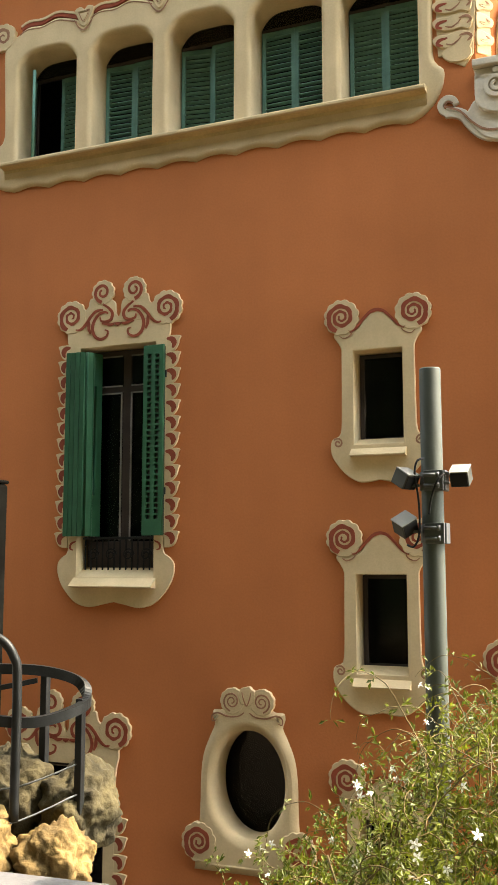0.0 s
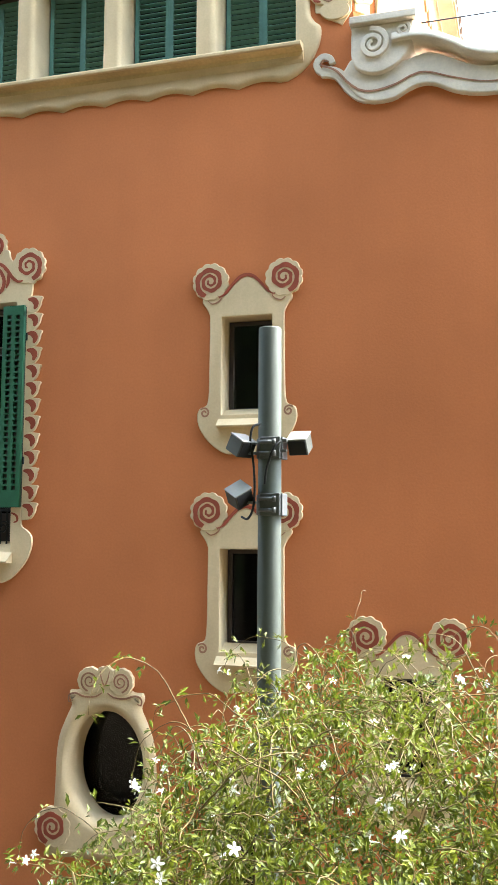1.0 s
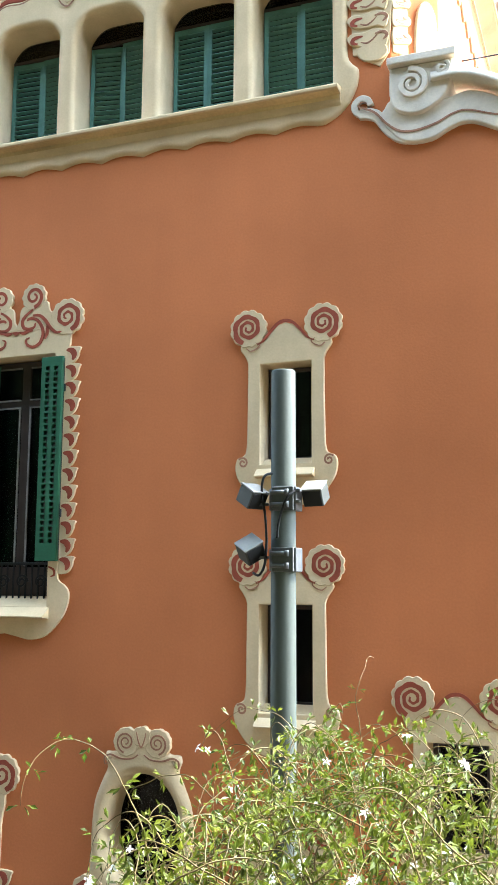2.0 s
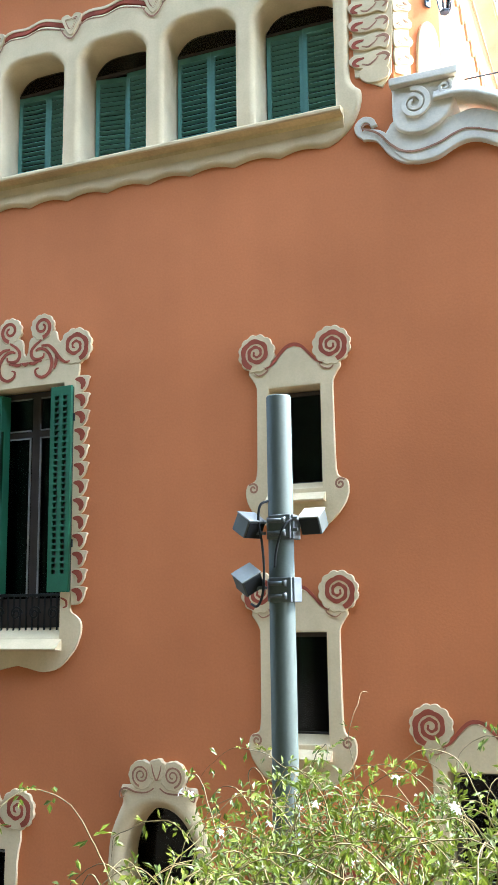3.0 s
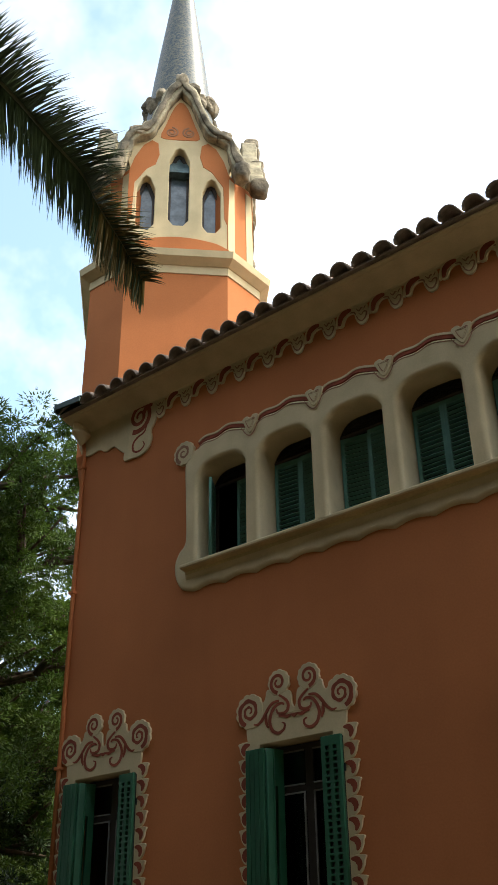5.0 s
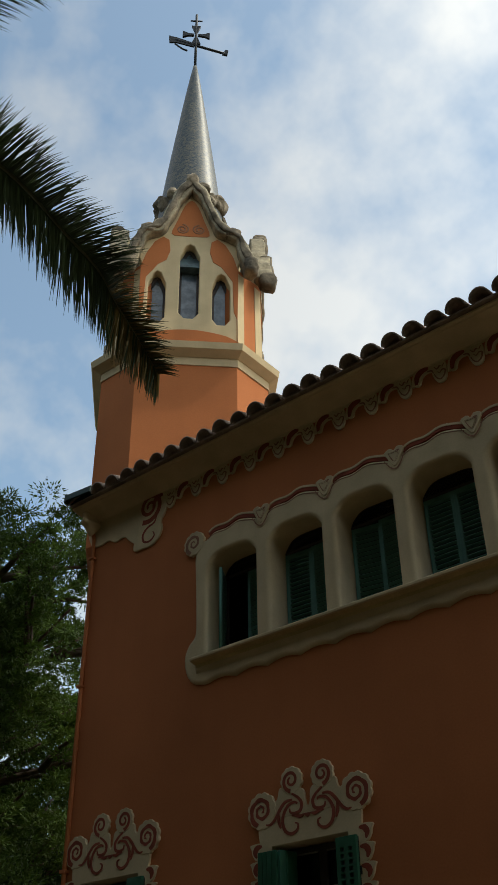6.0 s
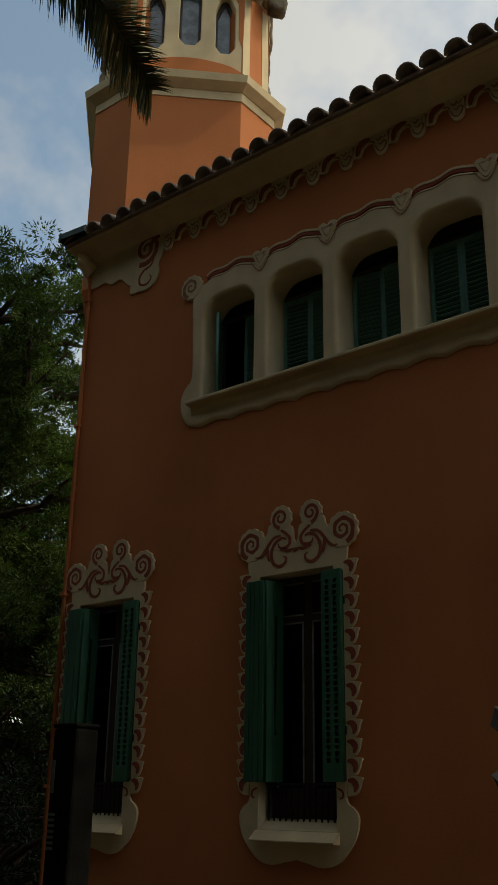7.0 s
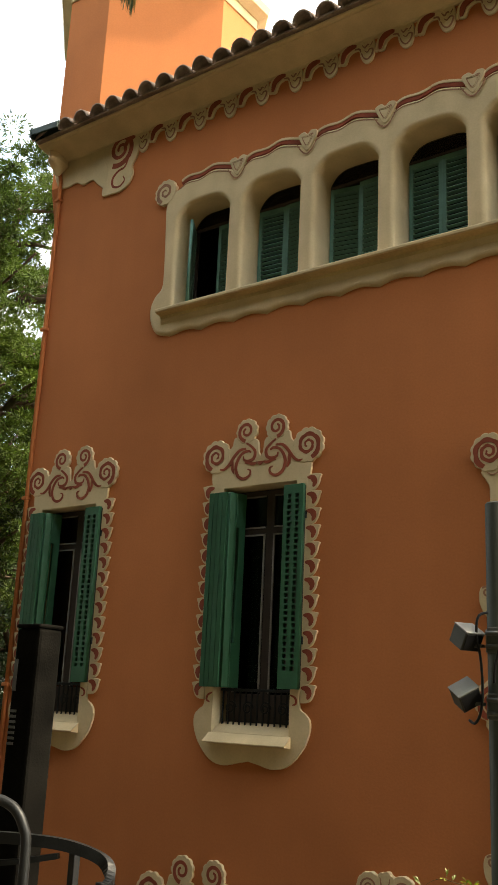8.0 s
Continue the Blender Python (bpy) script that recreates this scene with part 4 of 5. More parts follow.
# ---- frieze under the eaves ----
fz = thing("frieze", (0, 0, 0), "cream stucco frieze of small arches and pendants", "frieze", kind="structure")
P_F = 0.499
for k in range(12):
    x = -7.95 + P_F * k
    part("frieze_arch", plate([smoothed([(x - 0.10, 11.801), (x - 0.08, 11.946), (x, 12.032), (x + 0.12, 12.045), (x + 0.22, 12.012), (x + 0.30, 12.012), (x + 0.355, 11.959), (x + 0.36, 11.801), (x + 0.33, 11.708), (x + 0.26, 11.682), (x + 0.20, 11.735), (x + 0.165, 11.827), (x + 0.15, 11.893), (x + 0.08, 11.906), (x + 0.02, 11.867), (x - 0.02, 11.774)], 4, True)], -0.026, 0.004, 0.008), M_CREAM, fz)
    part("frieze_rim", plate([ribbon(smoothed([(x - 0.115, 11.79), (x - 0.09, 11.93), (x - 0.01, 12.015), (x + 0.10, 12.03), (x + 0.19, 11.99), (x + 0.23, 11.93)], 5), lambda s: 0.014)], -0.036, 0.0, 0.005), M_CREAM, fz)
    part("frieze_crescent", plate([ribbon(smoothed([(x - 0.065, 11.801), (x - 0.035, 11.920), (x + 0.04, 11.966), (x + 0.12, 11.966)], 5), lambda s: 0.016 + 0.026 * math.sin(math.pi * s))], -0.036, -0.028), M_RED, fz)
    painted(fz, [[(x + 0.20, 11.946), (x + 0.235, 11.90), (x + 0.27, 11.93), (x + 0.30, 11.90), (x + 0.335, 11.945)], [(x + 0.19, 11.84), (x + 0.22, 11.77), (x + 0.27, 11.735), (x + 0.32, 11.77), (x + 0.34, 11.84), (x + 0.30, 11.86), (x + 0.265, 11.83), (x + 0.23, 11.86)], [(x + 0.10, 11.925), (x + 0.16, 11.91), (x + 0.18, 11.86)]], 0.010, -0.0305, M_LINE)

# large corner scrolls
for cx_, s, big in ((-8.09, 1, 1.10), (-2.0, -1, 1.12)):
    cs = thing("corner_scroll", (cx_, 0, 11.73), "large cream stucco scroll with red lines under the cornice", "ornament", "corner scrolls")
    cs.scale = (big, 1, big)
    body_ = [(-0.30, 0.26), (-0.18, 0.38), (0.02, 0.40), (0.22, 0.32), (0.31, 0.14), (0.29, -0.05), (0.22, -0.17), (0.24, -0.29), (0.18, -0.42), (0.04, -0.49), (-0.12, -0.48), (-0.26, -0.47), (-0.27, -0.36), (-0.20, -0.24), (-0.22, -0.08), (-0.30, 0.08)]
    part("scroll_body", plate([smoothed([(s * x, z) for x, z in body_], 4, True)], -0.032, 0.004, 0.008), M_CREAM, cs)
    part("scroll_coil", plate([ribbon([(s * x, z) for x, z in spiral(0.0, 0.11, 0.235, 0.035, -120, 1.9, 1)], lambda t: 0.036 - 0.020 * t)], -0.037, -0.03), M_RED, cs)
    painted(cs, [[(s * x, z) for x, z in ((0.16, -0.02), (0.10, -0.16), (-0.02, -0.20), (-0.10, -0.28), (-0.08, -0.39), (0.03, -0.42), (0.11, -0.36), (0.08, -0.29))]], 0.016, -0.0365, M_RED)
    if s < 0:
        part("scroll_leaf", plate([smoothed([(0.10, -0.18), (0.22, -0.06), (0.34, 0.0), (0.40, -0.06), (0.36, -0.17), (0.24, -0.26), (0.12, -0.30)], 4, True)], -0.034, 0.004, 0.008), M_CREAM, cs)
        painted(cs, [[(0.13, -0.26), (0.24, -0.22), (0.33, -0.14), (0.35, -0.07), (0.30, -0.05), (0.23, -0.10), (0.15, -0.20)]], 0.012, -0.0385, M_LINE)

# ---- quoin chain at the sunlit corner ----
qc = thing("quoin_chain", (0, 0, 0), "interlaced cream stucco chain down the house corner", "ornament", kind="structure")
for k in range(9):
    z = 9.60 + 0.19 * k
    part("chain_lobe", plate([smoothed([(-1.42, z - 0.03), (-1.50, z + 0.0), (-1.62, z - 0.01), (-1.74, z + 0.02), (-1.80, z + 0.10), (-1.74, z + 0.15), (-1.64, z + 0.14), (-1.54, z + 0.16), (-1.44, z + 0.14), (-1.385, z + 0.08)], 4, True)], -0.034, 0.004, 0.008), M_CREAM, qc)
    part("chain_crescent", plate([ribbon(smoothed([(-1.64, z + 0.10), (-1.72, z + 0.09), (-1.745, z + 0.05), (-1.69, z + 0.025)], 4), lambda s: 0.006 + 0.014 * math.sin(math.pi * s))], -0.038, -0.03), M_RED, qc)
    part("chain_crescent", plate([ribbon(smoothed([(-1.44, z + 0.03), (-1.40, z + 0.07), (-1.44, z + 0.11), (-1.52, z + 0.105)], 4), lambda s: 0.005 + 0.011 * math.sin(math.pi * s))], -0.038, -0.03), M_LINE, qc)
    painted(qc, [[(-1.66, z + 0.04), (-1.60, z + 0.02), (-1.54, z + 0.05), (-1.50, z + 0.09)]], 0.008, -0.038, M_LINE)
part("chain_end", plate([smoothed([(-1.45, 9.60), (-1.65, 9.60), (-1.70, 9.52), (-1.62, 9.44), (-1.48, 9.43), (-1.40, 9.50)], 4, True)], -0.034, 0.004, 0.008), M_CREAM, qc)
part("chain_ground", plate([smoothed([(-1.385, 9.50), (-1.70, 9.52), (-1.75, 9.62), (-1.76, 10.4), (-1.76, 11.25), (-1.60, 11.34), (-1.385, 11.34)], 3, True)], -0.016, 0.004, 0.006), M_CREAM, qc)
part("corner_ground", plate([smoothed([(-2.50, 12.0), (-2.36, 11.86), (-2.28, 11.62), (-2.14, 11.42), (-1.92, 11.36), (-1.70, 11.32), (-1.385, 11.33), (-1.385, 12.0)], 4, True)], -0.018, 0.004, 0.008), M_CREAM, qc)
# its other half on the lit side, and the ornaments there: drawn in a plane that faces the terrace
CH = Matrix.Translation((RIGHT_UP, 0.002, 0)) @ Matrix.Rotation(math.atan2(CUT_Y - 0.002, SIDE_X - RIGHT_UP), 4, "Z")
for k in range(9):
    z = 9.60 + 0.19 * k
    part("chain_lobe", plate([smoothed([(0.012, z - 0.02), (0.10, z), (0.20, z + 0.02), (0.22, z + 0.09), (0.15, z + 0.13), (0.012, z + 0.14)], 4, True)], -0.03, 0.004, 0.008, CH), M_CREAM, qc)
    part("chain_crescent", plate([ribbon(smoothed([(0.04, z + 0.04), (0.11, z + 0.035), (0.16, z + 0.065), (0.12, z + 0.095)], 4), lambda s: 0.005 + 0.011 * math.sin(math.pi * s))], -0.034, -0.026, 0, CH), M_LINE, qc)
part("chain_ground", plate([rect(0.012, 0.19, 9.50, 11.36)], -0.016, 0.004, 0.006, CH), M_CREAM, qc)
SD = Matrix.Translation((SIDE_X, 0, 0)) @ Matrix.Rotation(radians(90), 4, "Z")
so = thing("side_scroll", (0, 0, 0), "cream stucco heart scroll on the sunlit side wall", "ornament", kind="structure")
part("scroll_body", plate([smoothed([(0.14, 11.02), (0.07, 11.25), (0.08, 11.50), (0.16, 11.68), (0.32, 11.80), (0.48, 11.78), (0.55, 11.62), (0.52, 11.42), (0.40, 11.28), (0.26, 11.15)], 4, True)], -0.03, 0.004, 0.008, CH), M_CREAM, so)
part("scroll_coil", plate([ribbon(spiral(0.33, 11.56, 0.17, 0.04, -120, 1.6, -1), lambda t: 0.022 - 0.009 * t)], -0.035, -0.028, 0, CH), M_LINE, so)
part("scroll_coil", plate([ribbon(smoothed([(0.12, 11.50), (0.11, 11.35), (0.17, 11.20), (0.28, 11.28)], 5), lambda t: 0.014)], -0.035, -0.028, 0, CH), M_LINE, so)
for k in range(9):
    y, z = 0.62 + 0.36 * k, 11.20
    part("frieze_arch", plate([smoothed([(y - 0.12, z), (y - 0.06, z + 0.14), (y + 0.10, z + 0.18), (y + 0.24, z + 0.10), (y + 0.25, z - 0.10), (y + 0.17, z - 0.14), (y + 0.06, z - 0.02)], 4, True)], -0.03, 0.004, 0.008, SD), M_CREAM, so)
    part("frieze_crescent", plate([ribbon(smoothed([(y - 0.06, z + 0.02), (y, z + 0.10), (y + 0.12, z + 0.10), (y + 0.19, z + 0.02)], 4), lambda s: 0.008 + 0.016 * math.sin(math.pi * s))], -0.034, -0.026, 0, SD), M_RED, so)
# cream stucco of a window on the cut corner
ws = thing("side_window", (0, 0, 0), "cream window surround on the sunlit cut corner", "window", kind="structure")
part("surround", plate([smoothed([(0.27, 9.0), (0.26, 9.6), (0.30, 10.0), (0.40, 10.12), (0.50, 10.0), (0.53, 9.6), (0.52, 9.0)], 4, True)], -0.045, 0.004, 0.01, CH), M_CREAM, ws)

# wall lantern and hook
ln = thing("wall_lantern", (-1.075, 0.305, 10.42), "blue-grey iron wall lantern with glass sides", "lantern")
ln.rotation_euler = (0, 0, radians(-30))
part("wall_plate", block(0.0, 0.02, -0.035, 0.035, -0.12, 0.14, 0.006), M_BLUEIRON, ln)
part("arm", tube([smoothed([(0.02, 0, 0.10), (0.08, 0, 0.13), (0.16, 0, 0.09), (0.22, 0, 0.05)], 5), smoothed([(0.02, 0, -0.06), (0.06, 0, 0.0), (0.10, 0, 0.04), (0.18, 0, 0.05), (0.22, 0, 0.02)], 5)], 0.011), M_BLUEIRON, ln, smooth=True)
body_l = part("lantern_cage", lathe([(0.045, -0.30), (0.055, -0.29), (0.05, -0.275)], 6), M_BLUEIRON, ln)
body_l.location = (0.22, 0, 0.0)
gl = part("glass", lathe([(0.05, -0.274), (0.088, -0.08)], 6), M_LANTERN, body_l)
cp = part("cap", lathe([(0.10, -0.08), (0.10, -0.065), (0.06, -0.02), (0.03, 0.0), (0.015, 0.03)], 6), M_BLUEIRON, body_l)
for k in range(6):
    a = math.pi * k / 3
    part("cage_bar", tube([[(0.052 * math.cos(a), 0.052 * math.sin(a), -0.275), (0.09 * math.cos(a), 0.09 * math.sin(a), -0.08)]], 0.006), M_BLUEIRON, body_l)
hk = tube([smoothed([(-1.33, 0.06, 10.30), (-1.28, -0.02, 10.29), (-1.25, -0.05, 10.33), (-1.27, -0.05, 10.37), (-1.31, -0.02, 10.36)], 5)], 0.008)
tagged(part("hook", hk, M_IRON, smooth=True), "small iron hook in the house corner", "hook")
wire = tube([smoothed([(-0.72, 0.1, 9.33), (0.3, 0.6, 9.62), (1.4, 1.2, 9.98), (2.6, 1.9, 10.5)], 6)], 0.007)
tagged(part("wire", wire, M_CABLE, smooth=True), "thin dark wire running up from the parapet block", "wire")

# ---- tower ----
TC, TA, TW = Vector((-9.67, 2.25)), 1.54, 0.91        # axis, half width, half width of the broad faces
TURN = 45.0


def octagon(r, wdt, z):
    pts = [(wdt, -r), (r, -wdt), (r, wdt), (wdt, r), (-wdt, r), (-r, wdt), (-r, -wdt), (-wdt, -r)]
    return [(x, y, z) for x, y in pts]


def loft(rings):
    bm = bmesh.new()
    vs = [[bm.verts.new(p) for p in ring] for ring in rings]
    for a, b in zip(vs, vs[1:]):
        for k in range(len(a)):
            bm.faces.new((a[k], a[(k + 1) % len(a)], b[(k + 1) % len(a)], b[k]))
    bm.faces.new(vs[0][::-1])
    bm.faces.new(vs[-1])
    bmesh.ops.recalc_face_normals(bm, faces=bm.faces)
    return bm


tw = thing("tower", (TC.x, TC.y, 0), "eight-sided terracotta and cream tower with a mosaic spire", "tower")
tw.rotation_euler = (0, 0, radians(TURN))
CZ = 15.72                       # underside of the cornice
part("shaft", loft([octagon(TA * 0.76, TW * 0.76, -0.3), octagon(TA * 0.76, TW * 0.76, 11.3), octagon(TA, TW, 12.1), octagon(TA, TW, CZ - 0.16)]), M_WALL, tw)
part("neck_band", loft([octagon(TA + 0.02, TW + 0.01, CZ - 0.17), octagon(TA + 0.02, TW + 0.01, CZ + 0.02)]), M_CREAM, tw)
part("cornice_ring", loft([octagon(TA + 0.04, TW + 0.02, CZ), octagon(TA + 0.19, TW + 0.08, CZ + 0.09), octagon(TA + 0.22, TW + 0.09, CZ + 0.22), octagon(TA + 0.12, TW + 0.05, CZ + 0.26), octagon(TA - 0.05, TW - 0.02, CZ + 0.34)]), M_CREAM, tw)
LZ, LR, LW = CZ + 0.30, 1.44, 0.92   # the lantern storey


def pointed(cx, w_, z0, z1):
    """A window with cut corners below and a pointed head."""
    return [(cx - w_ * 0.45, z0), (cx + w_ * 0.45, z0), (cx + w_, z0 + 0.14), (cx + w_, z1 - 0.34), (cx + w_ * 0.42, z1 - 0.05), (cx, z1), (cx - w_ * 0.42, z1 - 0.05), (cx - w_, z1 - 0.34), (cx - w_, z0 + 0.14)]


# core behind the tower panes, its unlit inside put into the colour
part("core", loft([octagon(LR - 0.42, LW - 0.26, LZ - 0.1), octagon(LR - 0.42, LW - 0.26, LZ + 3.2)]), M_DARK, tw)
for f in range(4):
    R = Matrix.Rotation(radians(90 * f), 4, "Z") @ Matrix.Translation((0, -LR, 0))
    edge = [(1.02, 2.40), (0.92, 2.76), (0.70, 2.93), (0.50, 3.10), (0.35, 3.50), (0.20, 3.98)]
    out_ = [(-LW, LZ), (LW, LZ), (LW, LZ + 2.05)] + [(x, LZ + z) for x, z in edge] + [(0, LZ + 4.25)] + [(-x, LZ + z) for x, z in edge[::-1]] + [(-LW, LZ + 2.05)]
    wins = [pointed(0, 0.19, LZ + 0.75, LZ + 2.72), pointed(-0.62, 0.17, LZ + 0.62, LZ + 1.95), pointed(0.62, 0.17, LZ + 0.62, LZ + 1.95)]
    fc = part("gable_face", plate([out_] + wins, 0.0, 0.34, 0.02, R), M_CREAM, tw)
    for wv, hw in zip(wins, (0.30, 0.27, 0.27)):
        part("pane", plate([wv], 0.22, 0.23, 0, R), M_SKYGLASS, fc)
        part("window_frame", plate([wv, [(x + (0.045 if x < (wv[5][0]) else -0.045 if x > wv[5][0] else 0), z + (0.06 if z < LZ + 1 else -0.07)) for x, z in wv]], 0.19, 0.25, 0, R), M_FRAME, fc)
    # terracotta fields between the cream bands
    for s in (1, -1):
        fld = [(s * x, z) for x, z in ((0.93, LZ + 0.75), (0.95, LZ + 1.5), (0.95, LZ + 2.05), (0.86, LZ + 2.40), (0.70, LZ + 2.74), (0.54, LZ + 2.88), (0.42, LZ + 2.80), (0.39, LZ + 2.50), (0.46, LZ + 2.24), (0.62, LZ + 2.12), (0.84, LZ + 1.75), (0.86, LZ + 0.95))]
        part("coloured_field", plate([fld], -0.010, 0.003, 0.004, R), M_WALL, fc)
        part("gable_coil", plate([ribbon(spiral(s * 0.17, LZ + 3.12, 0.14, 0.03, 90, 1.8, s), lambda t: 0.018)], -0.02, 0.003, 0.004, R), M_LINE, fc)
    part("coloured_field", plate([smoothed([(-0.38, LZ + 2.98), (-0.15, LZ + 2.93), (0.15, LZ + 2.93), (0.38, LZ + 2.98), (0.28, LZ + 3.35), (0.14, LZ + 3.80), (0.0, LZ + 3.98), (-0.14, LZ + 3.80), (-0.28, LZ + 3.35)], 3, True)], -0.010, 0.003, 0.004, R), M_WALL, fc)
    part("coloured_field", plate([smoothed([(-0.90, LZ + 0.06), (0.90, LZ + 0.06), (0.80, LZ + 0.30), (0.4, LZ + 0.42), (0, LZ + 0.46), (-0.4, LZ + 0.42), (-0.80, LZ + 0.30)], 4, True)], -0.010, 0.003, 0.004, R), M_WALL, fc)
    # moulded rough-stone coping along the gable, stepped at the shoulder, with a heavy end stone
    for sd in (1, -1):
        cop = smoothed([(sd * x, LZ + z) for x, z in ((1.17, 2.06), (1.10, 2.32), (1.01, 2.62), (0.92, 2.84), (0.70, 2.97), (0.53, 3.18), (0.37, 3.60), (0.21, 4.05), (0.0, 4.34))], 6)
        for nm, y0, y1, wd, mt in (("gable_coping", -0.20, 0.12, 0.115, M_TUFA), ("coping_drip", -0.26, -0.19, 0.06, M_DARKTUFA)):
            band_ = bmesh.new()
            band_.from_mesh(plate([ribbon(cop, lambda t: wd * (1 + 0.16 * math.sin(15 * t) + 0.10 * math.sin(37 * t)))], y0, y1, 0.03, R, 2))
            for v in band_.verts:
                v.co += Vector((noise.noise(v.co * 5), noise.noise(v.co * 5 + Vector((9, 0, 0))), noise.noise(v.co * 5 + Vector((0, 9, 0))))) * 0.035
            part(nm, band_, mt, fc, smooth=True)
        for lx, lz, sz in ((1.19, 2.02, (0.15, 0.18, 0.19)), (0.84, 2.92, (0.16, 0.14, 0.10)), (0.0, 4.40, (0.13, 0.16, 0.15))):
            lump = bmesh.new()
            bmesh.ops.create_icosphere(lump, subdivisions=3, radius=1.0)
            for v in lump.verts:
                d = v.co.normalized()
                m_ = max(abs(d.x), abs(d.y), abs(d.z)) ** 0.6
                v.co = Vector((d.x * sz[0], d.y * sz[1], d.z * sz[2])) / m_ * (1 + 0.22 * noise.noise(d * 2.3 + Vector((f, lz, sd))))
            bmesh.ops.transform(lump, matrix=R @ Matrix.Translation((sd * lx, -0.12, LZ + lz)), verts=lump.verts)
            part("gable_stone", lump, M_DARKTUFA, fc, "brown rough stone", smooth=True)
    # small cut corner wall
    C = Matrix.Rotation(radians(90 * f + 45), 4, "Z") @ Matrix.Translation((0, -(LR + LW) / math.sqrt(2), 0))
    hc = (LR - LW) / math.sqrt(2)
    part("corner_wall", plate([rect(-hc, hc, LZ, LZ + 2.1)], 0.0, 0.30, 0.0, C), M_WALL, tw)
    for sd in (1, -1):
        part("corner_strip", plate([rect(sd * hc * 0.72 - hc * 0.26, sd * hc * 0.72 + hc * 0.26, LZ + 0.05, LZ + 2.0)], -0.012, 0.004, 0.004, C), M_CREAM, tw)
# saddle roofs between the gables and the spire
part("saddle_roof", loft([octagon(LR - 0.02, LW - 0.02, LZ + 2.1), octagon(1.25, 0.7, LZ + 2.5), octagon(1.0, 0.5, LZ + 3.2)]), M_SADDLE, tw)
for f in range(2):
    R = Matrix.Rotation(radians(90 * f), 4, "Z")
    sad = plate([[(-0.80, LZ + 2.2), (0.80, LZ + 2.2), (0.50, LZ + 2.85), (0.36, LZ + 3.6), (0, LZ + 4.15), (-0.36, LZ + 3.6), (-0.50, LZ + 2.85)]], -LR + 0.36, LR - 0.36, 0, R)
    part("cross_roof", sad, M_SADDLE, tw)
SP = LZ + 2.6
TIP = 26.75
prof = [(0.86, SP), (0.80, 20.2), (0.70, 21.2), (0.62, 22.0), (0.51, 23.0), (0.37, 24.2), (0.23, 25.4), (0.12, 26.25), (0.05, TIP)]
part("spire", lathe(prof, 28), M_TRENCADIS, tw, "spire clad in grey mosaic shards", smooth=True)
# crown of rough stones round the foot of the spire
rng = random.Random(4)
for k in range(20):
    a = 2 * math.pi * k / 20
    cr = bmesh.new()
    bmesh.ops.create_icosphere(cr, subdivisions=3, radius=0.13 + 0.05 * rng.random(), matrix=Matrix.LocRotScale((0.68 * math.cos(a), 0.68 * math.sin(a), LZ + 4.92 + 0.34 * rng.random()), None, (1, 1, 1.2)))
    for v in cr.verts:
        v.co += Vector((noise.noise(v.co * 6), noise.noise(v.co * 6 + Vector((9, 0, 0))), noise.noise(v.co * 6 + Vector((0, 9, 0))))) * 0.08
    part("crown_stone", cr, M_DARKTUFA, tw)
# iron cross and vane
va = part("vane", tube([[(0, 0, TIP - 0.1), (0, 0, TIP + 2.35)]], 0.035), M_IRON, tw, "black wrought-iron cross and weather vane")
CT = Matrix.Rotation(radians(0), 4, "Z")
zc = TIP + 1.40
for dx, dz in ((1, 0), (-1, 0), (0, 1), (0, -1)):
    if dx:
        pl = [(dx * 0.05, zc - 0.03), (dx * 0.22, zc - 0.05), (dx * 0.36, zc - 0.13), (dx * 0.36, zc + 0.13), (dx * 0.22, zc + 0.05), (dx * 0.05, zc + 0.03)]
    else:
        pl = [(-0.03, zc + dz * 0.10), (-0.12, zc + dz * 0.40), (0.12, zc + dz * 0.40), (0.03, zc + dz * 0.10)]
    part("cross_arm", plate([pl], -0.03, 0.03, 0, CT), M_IRON, va)
part("vane_arm", tube([[(-0.55, 0, TIP + 1.12), (0.75, 0, TIP + 0.68)]], 0.035), M_IRON, va)
part("vane_flag", plate([[(-0.72, TIP + 1.28), (-0.50, TIP + 1.22), (-0.05, TIP + 1.02), (-0.05, TIP + 0.86), (-0.50, TIP + 1.00), (-0.70, TIP + 0.98)]], -0.02, 0.02, 0, CT), M_IRON, va)
part("vane_ball", plate([[(0.70, TIP + 0.62), (0.83, TIP + 0.60), (0.86, TIP + 0.80), (0.78, TIP + 0.80)]], -0.03, 0.03, 0, CT), M_IRON, va)
part("vane_bracket", tube([smoothed([(-0.55, 0, TIP + 0.95), (-0.35, 0, TIP + 0.75), (-0.22, 0, TIP + 0.68)], 4)], 0.025), M_IRON, va)
part("vane_prong", tube([[(-0.16, 0, TIP + 2.05), (0.16, 0, TIP + 2.08)]], 0.02), M_IRON, va)

